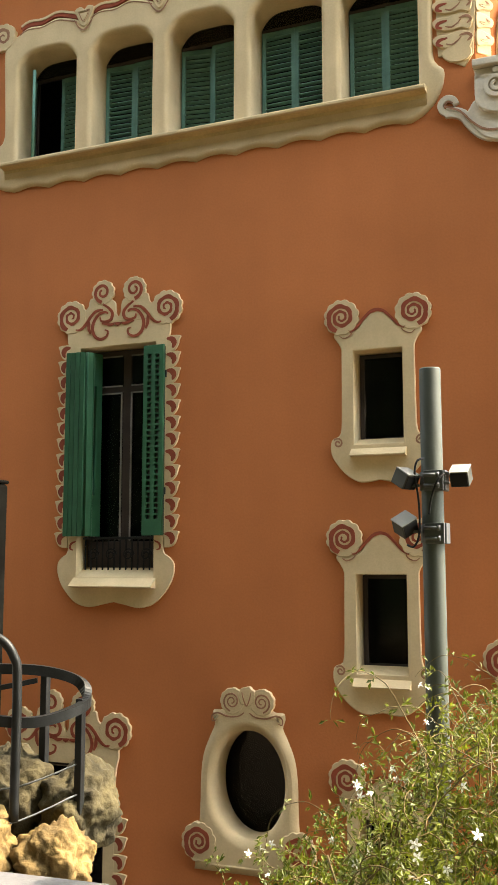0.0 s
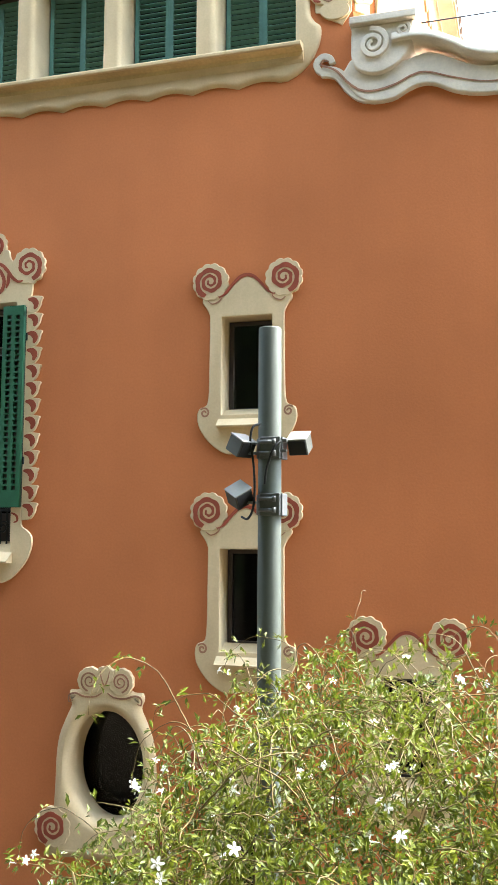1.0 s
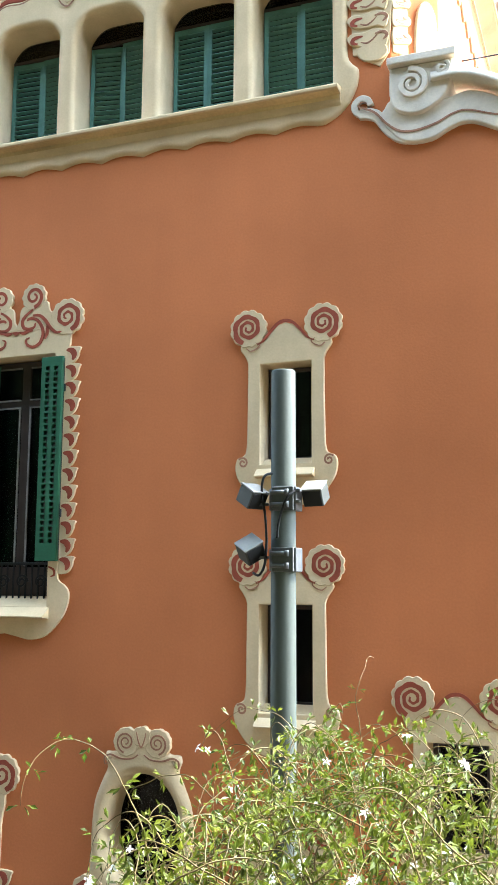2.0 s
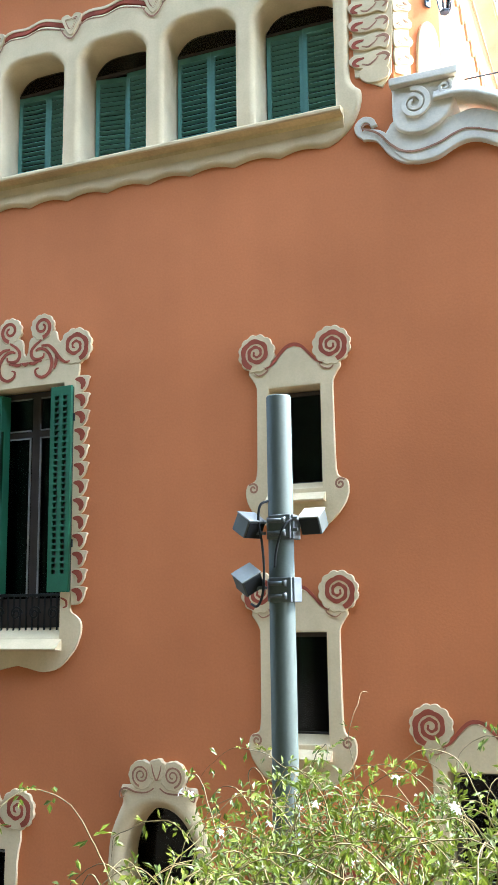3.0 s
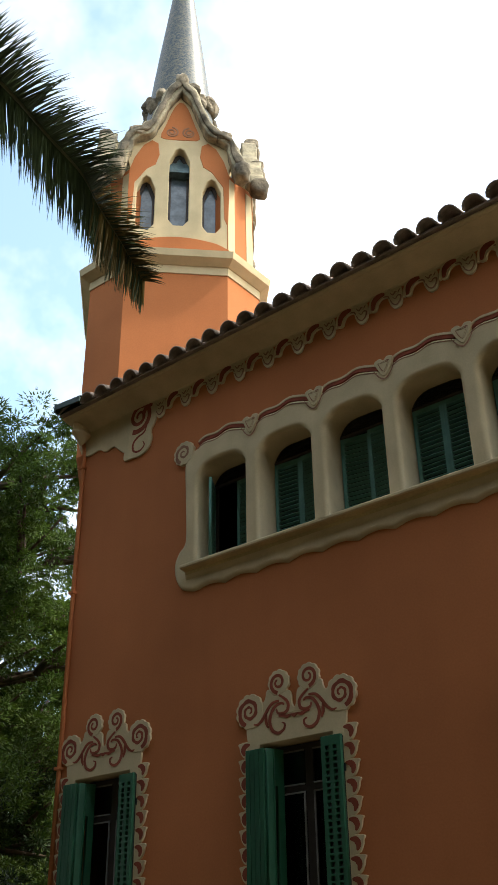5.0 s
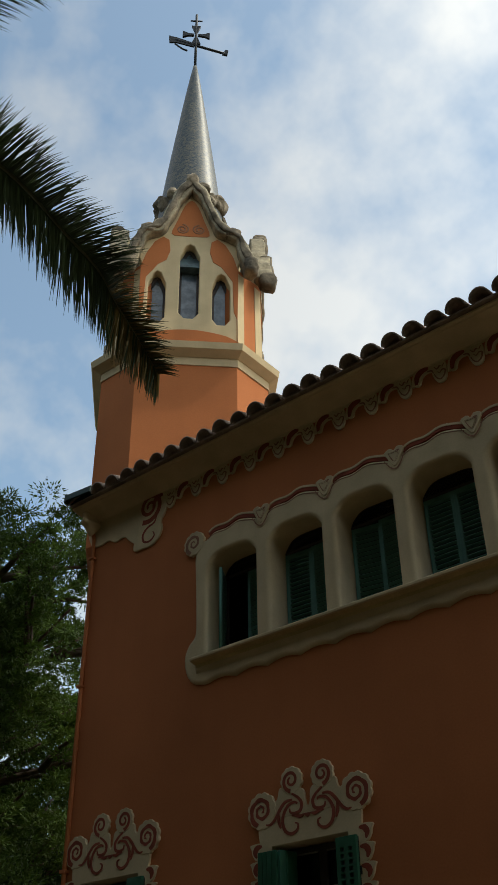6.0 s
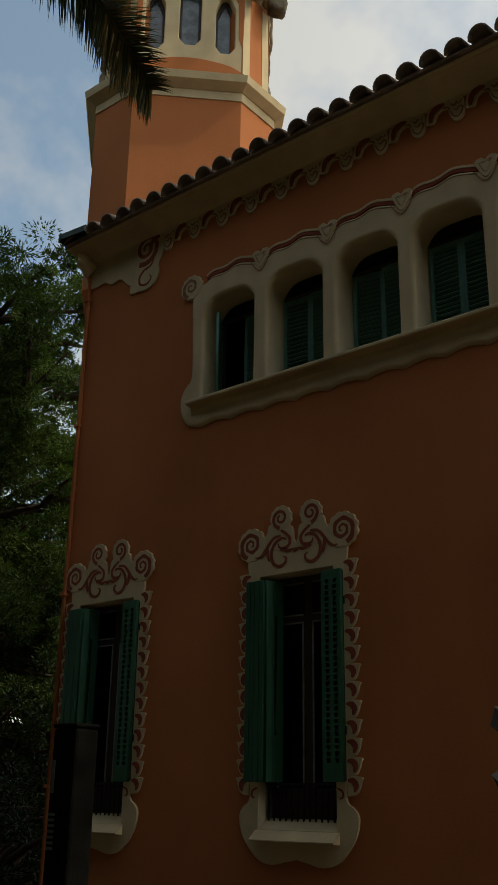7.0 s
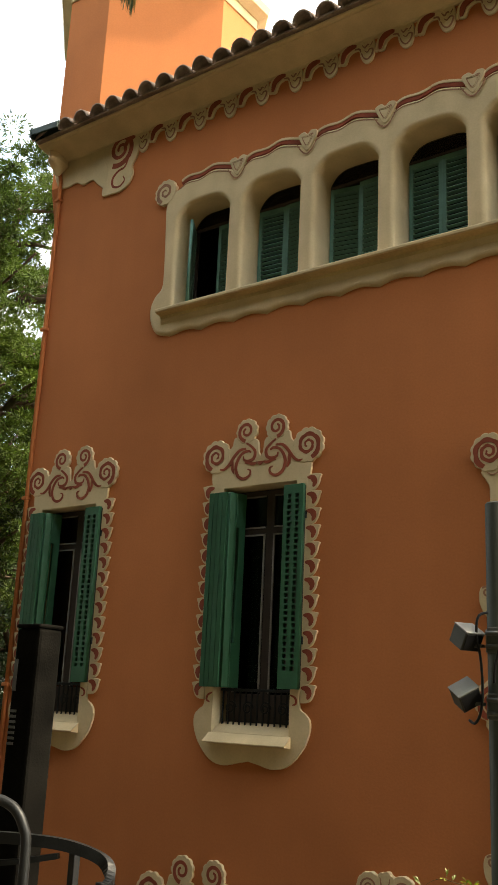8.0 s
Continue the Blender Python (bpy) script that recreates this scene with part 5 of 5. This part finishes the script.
# ---- lamp pole with three floodlights ----
PX, PY = -1.035, -4.26
pole = thing("lamp_pole", (PX, PY, 0), "grey-green painted steel pole with metal clamps", "pole")
part("pole_tube", lathe([(0.075, 0.4), (0.072, 0.5), (0.060, 3.2), (0.058, 5.41), (0.054, 5.418)], 28), M_POLE, pole, smooth=True)
part("base_plate", block(-0.16, 0.16, -0.16, 0.16, 0.30, 0.46, 0.01), M_POLE, pole)
for z in (4.80, 4.52):
    part("clamp", lathe([(0.062, z - 0.05), (0.066, z - 0.048), (0.066, z + 0.048), (0.062, z + 0.05)], 24), M_CLAMP, pole, smooth=True)
    part("clamp_plate", block(-0.03, 0.075, -0.085, -0.062, z - 0.055, z + 0.055, 0.005), M_CLAMP, pole)
    part("clamp_flange", block(0.060, 0.085, -0.07, 0.03, z - 0.055, z + 0.055, 0.005), M_CLAMP, pole)
    for dz in (-0.028, 0.028):
        part("bolt", tube([[(-0.03, -0.092, z + dz), (0.045, -0.092, z + dz)]], 0.010), M_CLAMP, pole, smooth=True)
        part("bolt_head", tube([[(0.040, -0.092, z + dz), (0.055, -0.092, z + dz)]], 0.015), M_CLAMP, pole)
part("cable", tube([smoothed([(-0.03, -0.07, 4.92), (-0.06, -0.10, 4.90), (-0.075, -0.09, 4.83), (-0.06, -0.085, 4.72), (-0.055, -0.08, 4.60), (-0.06, -0.09, 4.50), (-0.09, -0.08, 4.45), (-0.13, -0.05, 4.46)], 6), smoothed([(0.09, -0.06, 4.84), (0.05, -0.10, 4.80), (0.01, -0.09, 4.70), (-0.005, -0.075, 4.62)], 6)], 0.006), M_CABLE, pole, smooth=True)


def floodlight(at, turn, label):
    f = thing("floodlight", at, label, "floodlight", "floodlights")
    f.rotation_euler = [radians(a) for a in turn]
    part("housing", block(-0.050, 0.050, -0.046, 0.050, -0.044, 0.040, 0.005), M_LAMPFACE, f)
    part("front_glass", block(-0.044, 0.044, -0.050, -0.0465, -0.038, 0.034, 0.001), M_CABLE, f)
    # top coloured paler than the housing, as if the sun struck it
    part("lid", block(-0.052, 0.052, -0.050, 0.052, 0.0405, 0.047, 0.002), M_LAMPLIT, f)
    part("gland", tube([[(0.0, 0.05, 0), (0.0, 0.068, 0)]], 0.012), M_CABLE, f)
    return f


floodlight((PX - 0.128, PY - 0.07, 4.812), (30, 0, 62), "grey square floodlight on the pole")
floodlight((PX + 0.150, PY + 0.02, 4.825), (30, 0, -4), "grey square floodlight on the pole")
floodlight((PX - 0.135, PY - 0.07, 4.565), (30, -30, 40), "grey square floodlight tilted downwards on the pole")
for x0, x1, z in ((-0.075, -0.055, 4.825), (-0.075, -0.055, 4.775), (0.06, 0.105, 4.835), (0.06, 0.105, 4.785), (-0.085, -0.055, 4.53)):
    part("bracket", block(min(x0, x1) - 0.02, max(x0, x1), -0.075, -0.045, z - 0.007, z + 0.007, 0.002), M_CLAMP, pole)

# ---- rocks, railing and post beside the path ----
def rock(at, size, seed, label, mat):
    bm = bmesh.new()
    bmesh.ops.create_icosphere(bm, subdivisions=5, radius=1.0)
    for v in bm.verts:
        d = v.co.normalized()
        f = 1 + 0.30 * noise.noise(d * 1.6 + Vector((seed, 0, 0))) + 0.16 * noise.noise(d * 4 + Vector((0, seed, 0))) + 0.10 * noise.noise(d * 9 + Vector((0, 0, seed))) + 0.08 * abs(noise.noise(d * 14 + Vector((seed, seed, 0)))) + 0.04 * noise.noise(d * 30 + Vector((seed, seed, 0)))
        q = d * f
        v.co = Vector((q.x * size[0], q.y * size[1], max(q.z, -0.75) * size[2]))
    o = part("rock", bm, mat, smooth=True)
    o.location = at
    o.rotation_euler = (0, 0, seed * 1.3)
    return tagged(o, label, "rock", "rocks in the wall")


ROCKS = [((-2.98, -4.86, 2.78), (0.20, 0.20, 0.20)), ((-3.32, -5.05, 2.83), (0.19, 0.2, 0.25)), ((-3.12, -4.40, 2.93), (0.28, 0.22, 0.26)),
         ((-3.50, -4.55, 3.02), (0.26, 0.26, 0.26)), ((-3.06, -5.07, 2.56), (0.22, 0.22, 0.2)), ((-3.52, -5.115, 2.57), (0.26, 0.25, 0.25)),
         ((-3.25, -4.71, 2.37), (0.42, 0.40, 0.34)), ((-3.7, -4.386, 2.29), (0.42, 0.42, 0.42))]
OCHRE = ("rough ochre limestone rock in the heaped wall", M_ROCK)
# back rocks: moss, with the shade they stand in put into the colour
MOSSY_SHADED = ("mossy limestone rock behind the railing, coloured darker as in shade", M_MOSS_SHADE)
for i, (at, size) in enumerate(ROCKS):
    rock(at, size, 1.7 * i + 0.4, *((MOSSY_SHADED if i in (2, 3) else OCHRE)))
sl = block(-4.9, -2.95, -0.18, 0.18, -0.06, 0.06, 0.012)
slab = tagged(part("coping_slab", sl, M_SLAB), "grey stone coping slab below the rocks", "coping stone")
slab.matrix_basis = pose(0.55, -5.22, 2.80, 0, 0, 4)
tagged(part("low_wall", block(-4.3, -2.45, -5.38, -5.10, 1.6, 2.72), M_SLAB), "low rendered wall under the coping slab", "wall", kind="structure")

rl = thing("railing", (0, 0, 0), "curved black iron handrail above the rocks", "railing")


def flat_bar(path, w_, t):
    """A flat iron bar along a 3D path, standing on edge."""
    bm = bmesh.new()
    rings = []
    for i, p in enumerate(path):
        a, b = Vector(path[max(i - 1, 0)]), Vector(path[min(i + 1, len(path) - 1)])
        d = (b - a).normalized()
        s = d.cross(Vector((0, 0, 1)))
        s = s.normalized() if s.length > 1e-4 else Vector((1, 0, 0))
        u = s.cross(d).normalized()
        rings.append([bm.verts.new(Vector(p) + s * q * t + u * r * w_) for q, r in ((-1, -1), (1, -1), (1, 1), (-1, 1))])
    for a, b in zip(rings, rings[1:]):
        for k in range(4):
            bm.faces.new((a[k], a[(k + 1) % 4], b[(k + 1) % 4], b[k]))
    bm.faces.new(rings[0])
    bm.faces.new(rings[-1][::-1])
    bmesh.ops.recalc_face_normals(bm, faces=bm.faces)
    return bm


part("top_rail", flat_bar(smoothed([(-4.532, -4.953, 3.716), (-3.803, -4.831, 3.748), (-3.439, -4.758, 3.764), (-3.196, -4.645, 3.748), (-3.034, -4.548, 3.683), (-2.961, -4.588, 3.586), (-2.993, -4.726, 3.538), (-3.107, -4.872, 3.505), (-3.277, -4.993, 3.521), (-3.479, -5.05, 3.57), (-3.682, -5.034, 3.602)], 7), 0.028, 0.022), M_IRON, rl)
part("upper_loop", tube([smoothed([(-4.3, -5.35, 3.80), (-3.75, -5.2, 3.93), (-3.45, -5.08, 3.985), (-3.28, -5.0, 3.96), (-3.19, -4.97, 3.86), (-3.17, -4.96, 3.7), (-3.17, -4.96, 3.0)], 7)], 0.026), M_IRON, rl, smooth=True)
part("lower_rail", flat_bar(smoothed([(-4.532, -4.969, 3.57), (-3.884, -4.855, 3.602), (-3.479, -4.791, 3.651), (-3.236, -4.677, 3.7)], 6), 0.014, 0.018), M_IRON, rl)
for x, y, z0, z1 in ((-2.985, -4.612, 2.817, 3.602), (-3.30, -4.50, 2.898, 3.716), (-3.738, -4.839, 2.938, 3.716)):
    part("baluster", block(x - 0.022, x + 0.022, y - 0.022, y + 0.022, z0, z1, 0.004), M_IRON, rl)
part("tie_wire", tube([smoothed([(-3.641, -5.034, 3.116), (-3.236, -4.872, 3.149), (-2.993, -4.629, 3.246)], 5), smoothed([(-3.479, -5.115, 3.019), (-3.196, -4.993, 2.987), (-2.985, -4.629, 3.084)], 5)], 0.005), M_CLAMP, rl)

pt = thing("post", (-3.83, -4.42, 0), "dark weathered steel post with small vents", "post")
part("post_body", block(-0.10, 0.10, -0.09, 0.09, 1.2, 4.86, 0.02), M_RUSTY, pt)
part("post_cap", block(-0.104, 0.104, -0.094, 0.094, 4.861, 4.885, 0.01), M_RUSTY, pt)
part("post_plate", block(-0.085, -0.055, -0.097, -0.091, 4.50, 4.68, 0.002), M_CLAMP, pt, "small pale worn plate")
for k in range(7):
    part("vent", block(-0.085, -0.03, -0.094, -0.0905, 4.20 + 0.03 * k, 4.215 + 0.03 * k), M_CLAMP, pt)

# ---- jasmine ----
rng = random.Random(11)
jas = thing("jasmine_bush", (0.0, -6.2, 2.6), "sunlit jasmine bush with small leaves and white flowers", "bush")
JO = Vector((0.0, -6.2, 2.6))
LV, LF = [], []
stems, tips = [], []


def leaf(p, d, up, length, width):
    d = d.normalized()
    s = d.cross(up)
    if s.length < 1e-3:
        return
    s.normalize()
    n_ = s.cross(d)
    b = len(LV)
    mid = p + d * length * 0.5 + n_ * length * 0.06
    LV.extend([tuple(p), tuple(mid + s * width), tuple(p + d * length - n_ * length * 0.10), tuple(mid - s * width)])
    LF.extend([(b, b + 1, b + 2), (b, b + 2, b + 3)])


def top_height(x, y):
    """How high the bush stands over the plan."""
    h = 4.01 + 0.05 * math.sin(2.3 * x + 0.6) + 0.10 * noise.noise(Vector((x * 1.7, y * 1.7, 3)))
    h -= 1.5 * max(0, min(0.2, -0.62 - x)) + 0.45 * max(0, -0.82 - x)
    h -= 0.10 * max(0, (-6.3 - y))
    h += 0.14 * max(0, min(0.9, x - 0.25))
    return h


def grow(start, way, steps, step, sag, wander, leafy, size):
    p, d = Vector(start), Vector(way).normalized()
    path = [tuple(p - JO)]
    for k in range(steps):
        d = (d + Vector((rng.gauss(0, wander), rng.gauss(0, wander), rng.gauss(0, wander) - sag * k / steps))).normalized()
        p = p + d * step
        path.append(tuple(p - JO))
        if rng.random() < leafy:
            for side in (1, -1):
                a = Vector((rng.gauss(0, 1), rng.gauss(0, 1), rng.gauss(0, 0.6)))
                w = d.cross(a).normalized() * side
                tw_ = p + w * 0.007
                m = 2 + (rng.random() < 0.6)
                for j in range(m):
                    q = tw_ + w * 0.008 * j
                    ld = (w + d * rng.uniform(-0.3, 0.8) + Vector((rng.gauss(0, 0.35), rng.gauss(0, 0.35), rng.gauss(0, 0.35))))
                    leaf(q - JO, ld, Vector((rng.gauss(0, 0.5), rng.gauss(0, 0.5), 1)), size * rng.uniform(0.6, 1.25), size * rng.uniform(0.16, 0.26))
    stems.append(path)
    return p, d


for k in range(3300):
    x, y = rng.uniform(-1.45, 2.3), rng.uniform(-7.15, -5.15)
    h = top_height(x, y)
    deep = rng.random() ** 0.8
    z = h - 0.21 - 0.95 * deep
    ang = rng.uniform(0, 2 * math.pi)
    p, d = grow((x, y, z), (math.cos(ang) * 0.8, math.sin(ang) * 0.8, rng.uniform(0.0, 0.9)), rng.randint(8, 15), 0.019, 0.25, 0.25, 0.80, 0.0255)
    if deep < 0.5:
        tips.append((p, d))
for k in range(430):
    x, y = rng.uniform(-0.85, 2.0), rng.uniform(-6.7, -5.3)
    h = top_height(x, y)
    ang = rng.uniform(0, 2 * math.pi)
    p, d = grow((x, y, h - 0.25), (math.cos(ang) * 0.7, math.sin(ang) * 0.5, 0.9), rng.randint(12, 30), 0.021, 0.30, 0.12, 0.36, 0.025)
    tips.append((p, d))
trunks = []
for k in range(26):
    x, y = rng.uniform(-1.0, 2.0), rng.uniform(-6.9, -5.4)
    trunks.append([(x * 0.8, (y + 6.2) * 0.7, -0.9), (x * 0.9, (y + 6.2) * 0.85, -0.2), (x, y + 6.2, 0.45), (x + rng.gauss(0, 0.12), y + 6.2 + rng.gauss(0, 0.12), 0.95)])
for t_ in trunks:
    part("branch", tube([smoothed(t_, 4)], 0.010, res=1, taper=lambda t: 1.1 - 0.8 * t), M_STEM, jas)
tagged(part("twig_tangle", tube(stems, 0.0019, res=0, taper=lambda t: 1.2 - 0.8 * t), M_STEM, jas), kind="stuff")
lm = bpy.data.meshes.new("leaves")
lm.from_pydata(LV, [], LF)
tagged(part("foliage", lm, M_LEAF, jas), kind="stuff")
fl = bmesh.new()
for k in range(5):
    a = 2 * math.pi * k / 5
    c, s = math.cos(a), math.sin(a)
    pts = [(0.002, -0.001, 0), (0.008, -0.0045, 0.002), (0.0165, -0.0035, 0.001), (0.019, 0, -0.001), (0.0165, 0.0035, 0.001), (0.008, 0.0045, 0.002), (0.002, 0.001, 0)]
    fl.faces.new([fl.verts.new((x * c - y * s, x * s + y * c, z)) for x, y, z in pts])
bmesh.ops.create_cone(fl, segments=5, radius1=0.0012, radius2=0.0022, depth=0.024, matrix=Matrix.Translation((0, 0, -0.012)))
fm = bpy.data.meshes.new("flower")
fl.to_mesh(fm)
fl.free()
fm.materials.append(M_PETAL)
rng.shuffle(tips)
for p, d in tips[:330]:
    for j in range(1 if rng.random() < 0.6 else 2):
        o = part("flower", fm, M_PETAL, jas)
        q = Vector((rng.gauss(0, 0.7), -0.6 + rng.gauss(0, 0.6), 0.5 + rng.gauss(0, 0.5))).to_track_quat("Z", "Y")
        o.matrix_basis = Matrix.LocRotScale(p - JO + Vector((rng.gauss(0, 0.015), rng.gauss(0, 0.015), 0.01 + rng.gauss(0, 0.01))), q, Vector((1, 1, 1)) * rng.uniform(0.65, 0.98))


# ---- palm ----
def frond(parent, rach, length_of, dry_from, seed, spread=1.0, twist=0.0):
    """A feather palm leaf: a tapering rib with two ranks of narrow folded leaflets that droop."""
    r_ = random.Random(seed)
    path = smoothed(rach, 14)
    part("rib", tube([path], 0.022, res=2, taper=lambda t: 1.2 - 1.0 * t), M_RACHIS, parent, smooth=True)
    sets = {False: ([], []), True: ([], [])}
    n = len(path) - 1
    per = 4
    for i in range(int(n * 0.10), n):
        for j in range(per):
            s = (i + j / per) / n
            a, b = Vector(path[i]), Vector(path[i + 1])
            p = a.lerp(b, j / per)
            d = (b - a).normalized()
            sd = d.cross(Vector((0, 0, 1))).normalized()
            sd = (sd * math.cos(twist) + sd.cross(d) * math.sin(twist)).normalized()
            for side in (1, -1):
                ln_ = length_of(s) * r_.uniform(0.85, 1.1)
                w = (sd * side * 0.85 * spread + d * (0.55 + 0.5 * s) + Vector((0, 0, 0.12)) + Vector((r_.gauss(0, 0.09), r_.gauss(0, 0.09), r_.gauss(0, 0.09)))).normalized()
                vs, fs = sets[s > dry_from and r_.random() < 0.5]
                b0 = len(vs)
                q, wd = p.copy(), w.copy()
                up = Vector((0, 0, 1)) - w * w.z
                cx_ = w.cross(up).normalized()
                for k in range(6):
                    t = k / 5
                    hw = 0.0095 * (1 - t ** 1.5) + 0.0006
                    vs.append(tuple(q + cx_ * hw))
                    vs.append(tuple(q - Vector((0, 0, 0.006 * (1 - t)))))
                    vs.append(tuple(q - cx_ * hw))
                    wd = (wd + Vector((0, 0, -0.11 * t - 0.02))).normalized()
                    q = q + wd * ln_ / 5
                for k in range(5):
                    c0 = b0 + 3 * k
                    fs.append((c0, c0 + 1, c0 + 4, c0 + 3))
                    fs.append((c0 + 1, c0 + 2, c0 + 5, c0 + 4))
    for dry, (vs, fs) in sets.items():
        if vs:
            me = bpy.data.meshes.new("leaflets")
            me.from_pydata(vs, [], fs)
            tagged(part("leaf_fringe", me, M_PALMDRY if dry else M_PALM, parent, "dry yellow-brown leaflets" if dry else ""), kind="stuff")


palm = thing("palm_tree", (0, 0, 0), "tall date palm with drooping feather fronds beside the path", "palm tree")
CR = Vector((-6.0, -6.6, 12.3))
pz = [(0.24, 2.5)]
for k in range(40):
    z = 2.7 + 0.235 * k
    pz += [(0.20, z), (0.235, z + 0.15)]
tk = part("trunk", lathe(pz, 14), M_BARK, palm, smooth=False)
tk.location = (CR.x, CR.y, 0)
leafy = lambda s: 0.14 + 0.56 * math.sin(math.pi * min(1, 0.15 + s * 0.8)) ** 0.8 * (1 - 0.45 * s)
frond(palm, [tuple(CR), (-5.3, -6.35, 12.15), (-4.65, -6.0, 11.55), (-4.2, -5.78, 11.10), (-3.87, -5.62, 10.62), (-3.52, -5.45, 10.02), (-3.29, -5.30, 9.62), (-3.12, -5.24, 9.22), (-2.97, -5.13, 8.86), (-2.85, -5.06, 8.56)], leafy, 0.72, 3, twist=0.9)
frond(palm, [tuple(CR), (-5.4, -6.3, 13.3), (-4.6, -5.95, 14.1), (-3.8, -5.6, 14.3), (-3.1, -5.35, 14.05), (-2.5, -5.15, 13.65)], lambda s: leafy(s) * 0.9, 2, 5, twist=0.5)
for k, (a, lift, ln_) in enumerate(((128, 1.9, 2.4), (165, 0.9, 3.2), (205, 1.5, 3.1), (255, 0.8, 3.2), (300, 1.3, 2.8))):
    c, s = math.cos(radians(a)), math.sin(radians(a))
    frond(palm, [tuple(CR + Vector((c * ln_ * u, s * ln_ * u, lift * 1.6 * u - 2.4 * u * u))) for u in (0, 0.2, 0.4, 0.6, 0.8, 1.0)], leafy, 2, 20 + k)


# ---- pines behind the house ----
def pine(at, height, crown, seed, label, bare=0.35, name="pine_tree", mat=M_PINE, clumps=420, needle=0.10):
    r_ = random.Random(seed)
    t = thing(name, at, label, "tree", "trees behind the house")
    lean = Vector((r_.uniform(-0.05, 0.05), r_.uniform(-0.05, 0.05), 1))
    tr = [tuple(lean * height * u + Vector((0.25 * math.sin(3 * u + seed), 0.2 * math.cos(4 * u), 0))) for u in [k / 10 for k in range(10)]]
    part("trunk", tube([tr], 0.32, res=3, taper=lambda u: 1.1 - 0.75 * u), M_BARK, t, smooth=True)
    limbs, ends = [], []
    for k in range(30):
        u = bare + (0.92 - bare) * (k + r_.random()) / 30
        a = k * 2.4 + r_.uniform(-0.4, 0.4)
        b = Vector(tr[min(int(u * 10), 8)])
        b.z = height * u
        reach = crown * (0.55 + 0.45 * math.sin(math.pi * min(1, (u - bare) / (1 - bare) * 0.85 + 0.1))) * r_.uniform(0.75, 1.05)
        path = [b + Vector((math.cos(a) * reach * v + 0.2 * math.sin(5 * v + k), math.sin(a) * reach * v, (0.12 + 0.35 * (u - 0.5)) * reach * v + 0.35 * math.sin(4 * v + k))) for v in (0, 0.25, 0.5, 0.75, 1.0)]
        limbs.append([tuple(p) for p in path])
        for v in range(2, 5):
            for j in range(4):
                e = path[v] + Vector((r_.gauss(0, 0.75), r_.gauss(0, 0.75), r_.gauss(0.3, 0.4)))
                limbs.append([tuple(path[v - 1]), tuple(path[v - 1].lerp(e, 0.5) + Vector((0, 0, 0.1))), tuple(e)])
                ends.append(e)
    part("limb_tangle", tube(limbs, 0.075, res=1, taper=lambda u: 1.15 - 0.85 * u), M_BARK, t)
    vs, fs = [], []
    for c in range(clumps):
        e = r_.choice(ends)
        ctr = e + Vector((r_.gauss(0, 0.42), r_.gauss(0, 0.42), r_.gauss(0.12, 0.24)))
        rad = r_.uniform(0.14, 0.36)
        for k in range(130):
            d = Vector((r_.gauss(0, 1), r_.gauss(0, 1), r_.gauss(0.25, 0.75))).normalized()
            q = ctr + Vector((d.x * rad, d.y * rad, d.z * rad * 0.6)) * r_.uniform(0.35, 1)
            s = d.cross(Vector((r_.gauss(0, 1), r_.gauss(0, 1), r_.gauss(0, 1)))).normalized()
            ln_ = needle * r_.uniform(0.6, 1.1)
            b0 = len(vs)
            vs += [tuple(q + s * 0.018), tuple(q - s * 0.018), tuple(q + d * ln_)]
            fs.append((b0, b0 + 1, b0 + 2))
    me = bpy.data.meshes.new("crown")
    me.from_pydata(vs, [], fs)
    tagged(part("crown", me, mat, t), kind="stuff")
    return t


pine((-17.6, 2.6, 0), 15.4, 4.7, 2, "tall pine with a broad green crown behind the house", bare=0.36, clumps=4600)
pine((-21.5, 9.5, 0), 12.5, 5.0, 5, "pine with dark open branches behind the house", bare=0.25, clumps=2000)
pine((-16.2, 3.4, 0), 7.6, 3.4, 8, "low dark tree in the shade behind the house", bare=0.12, name="tree", mat=M_HEDGE, clumps=2300)
pine((-13.5, 0.8, 0), 4.6, 2.0, 9, "dark shrub beside the house corner", bare=0.1, name="shrub", mat=M_HEDGE, clumps=1300)
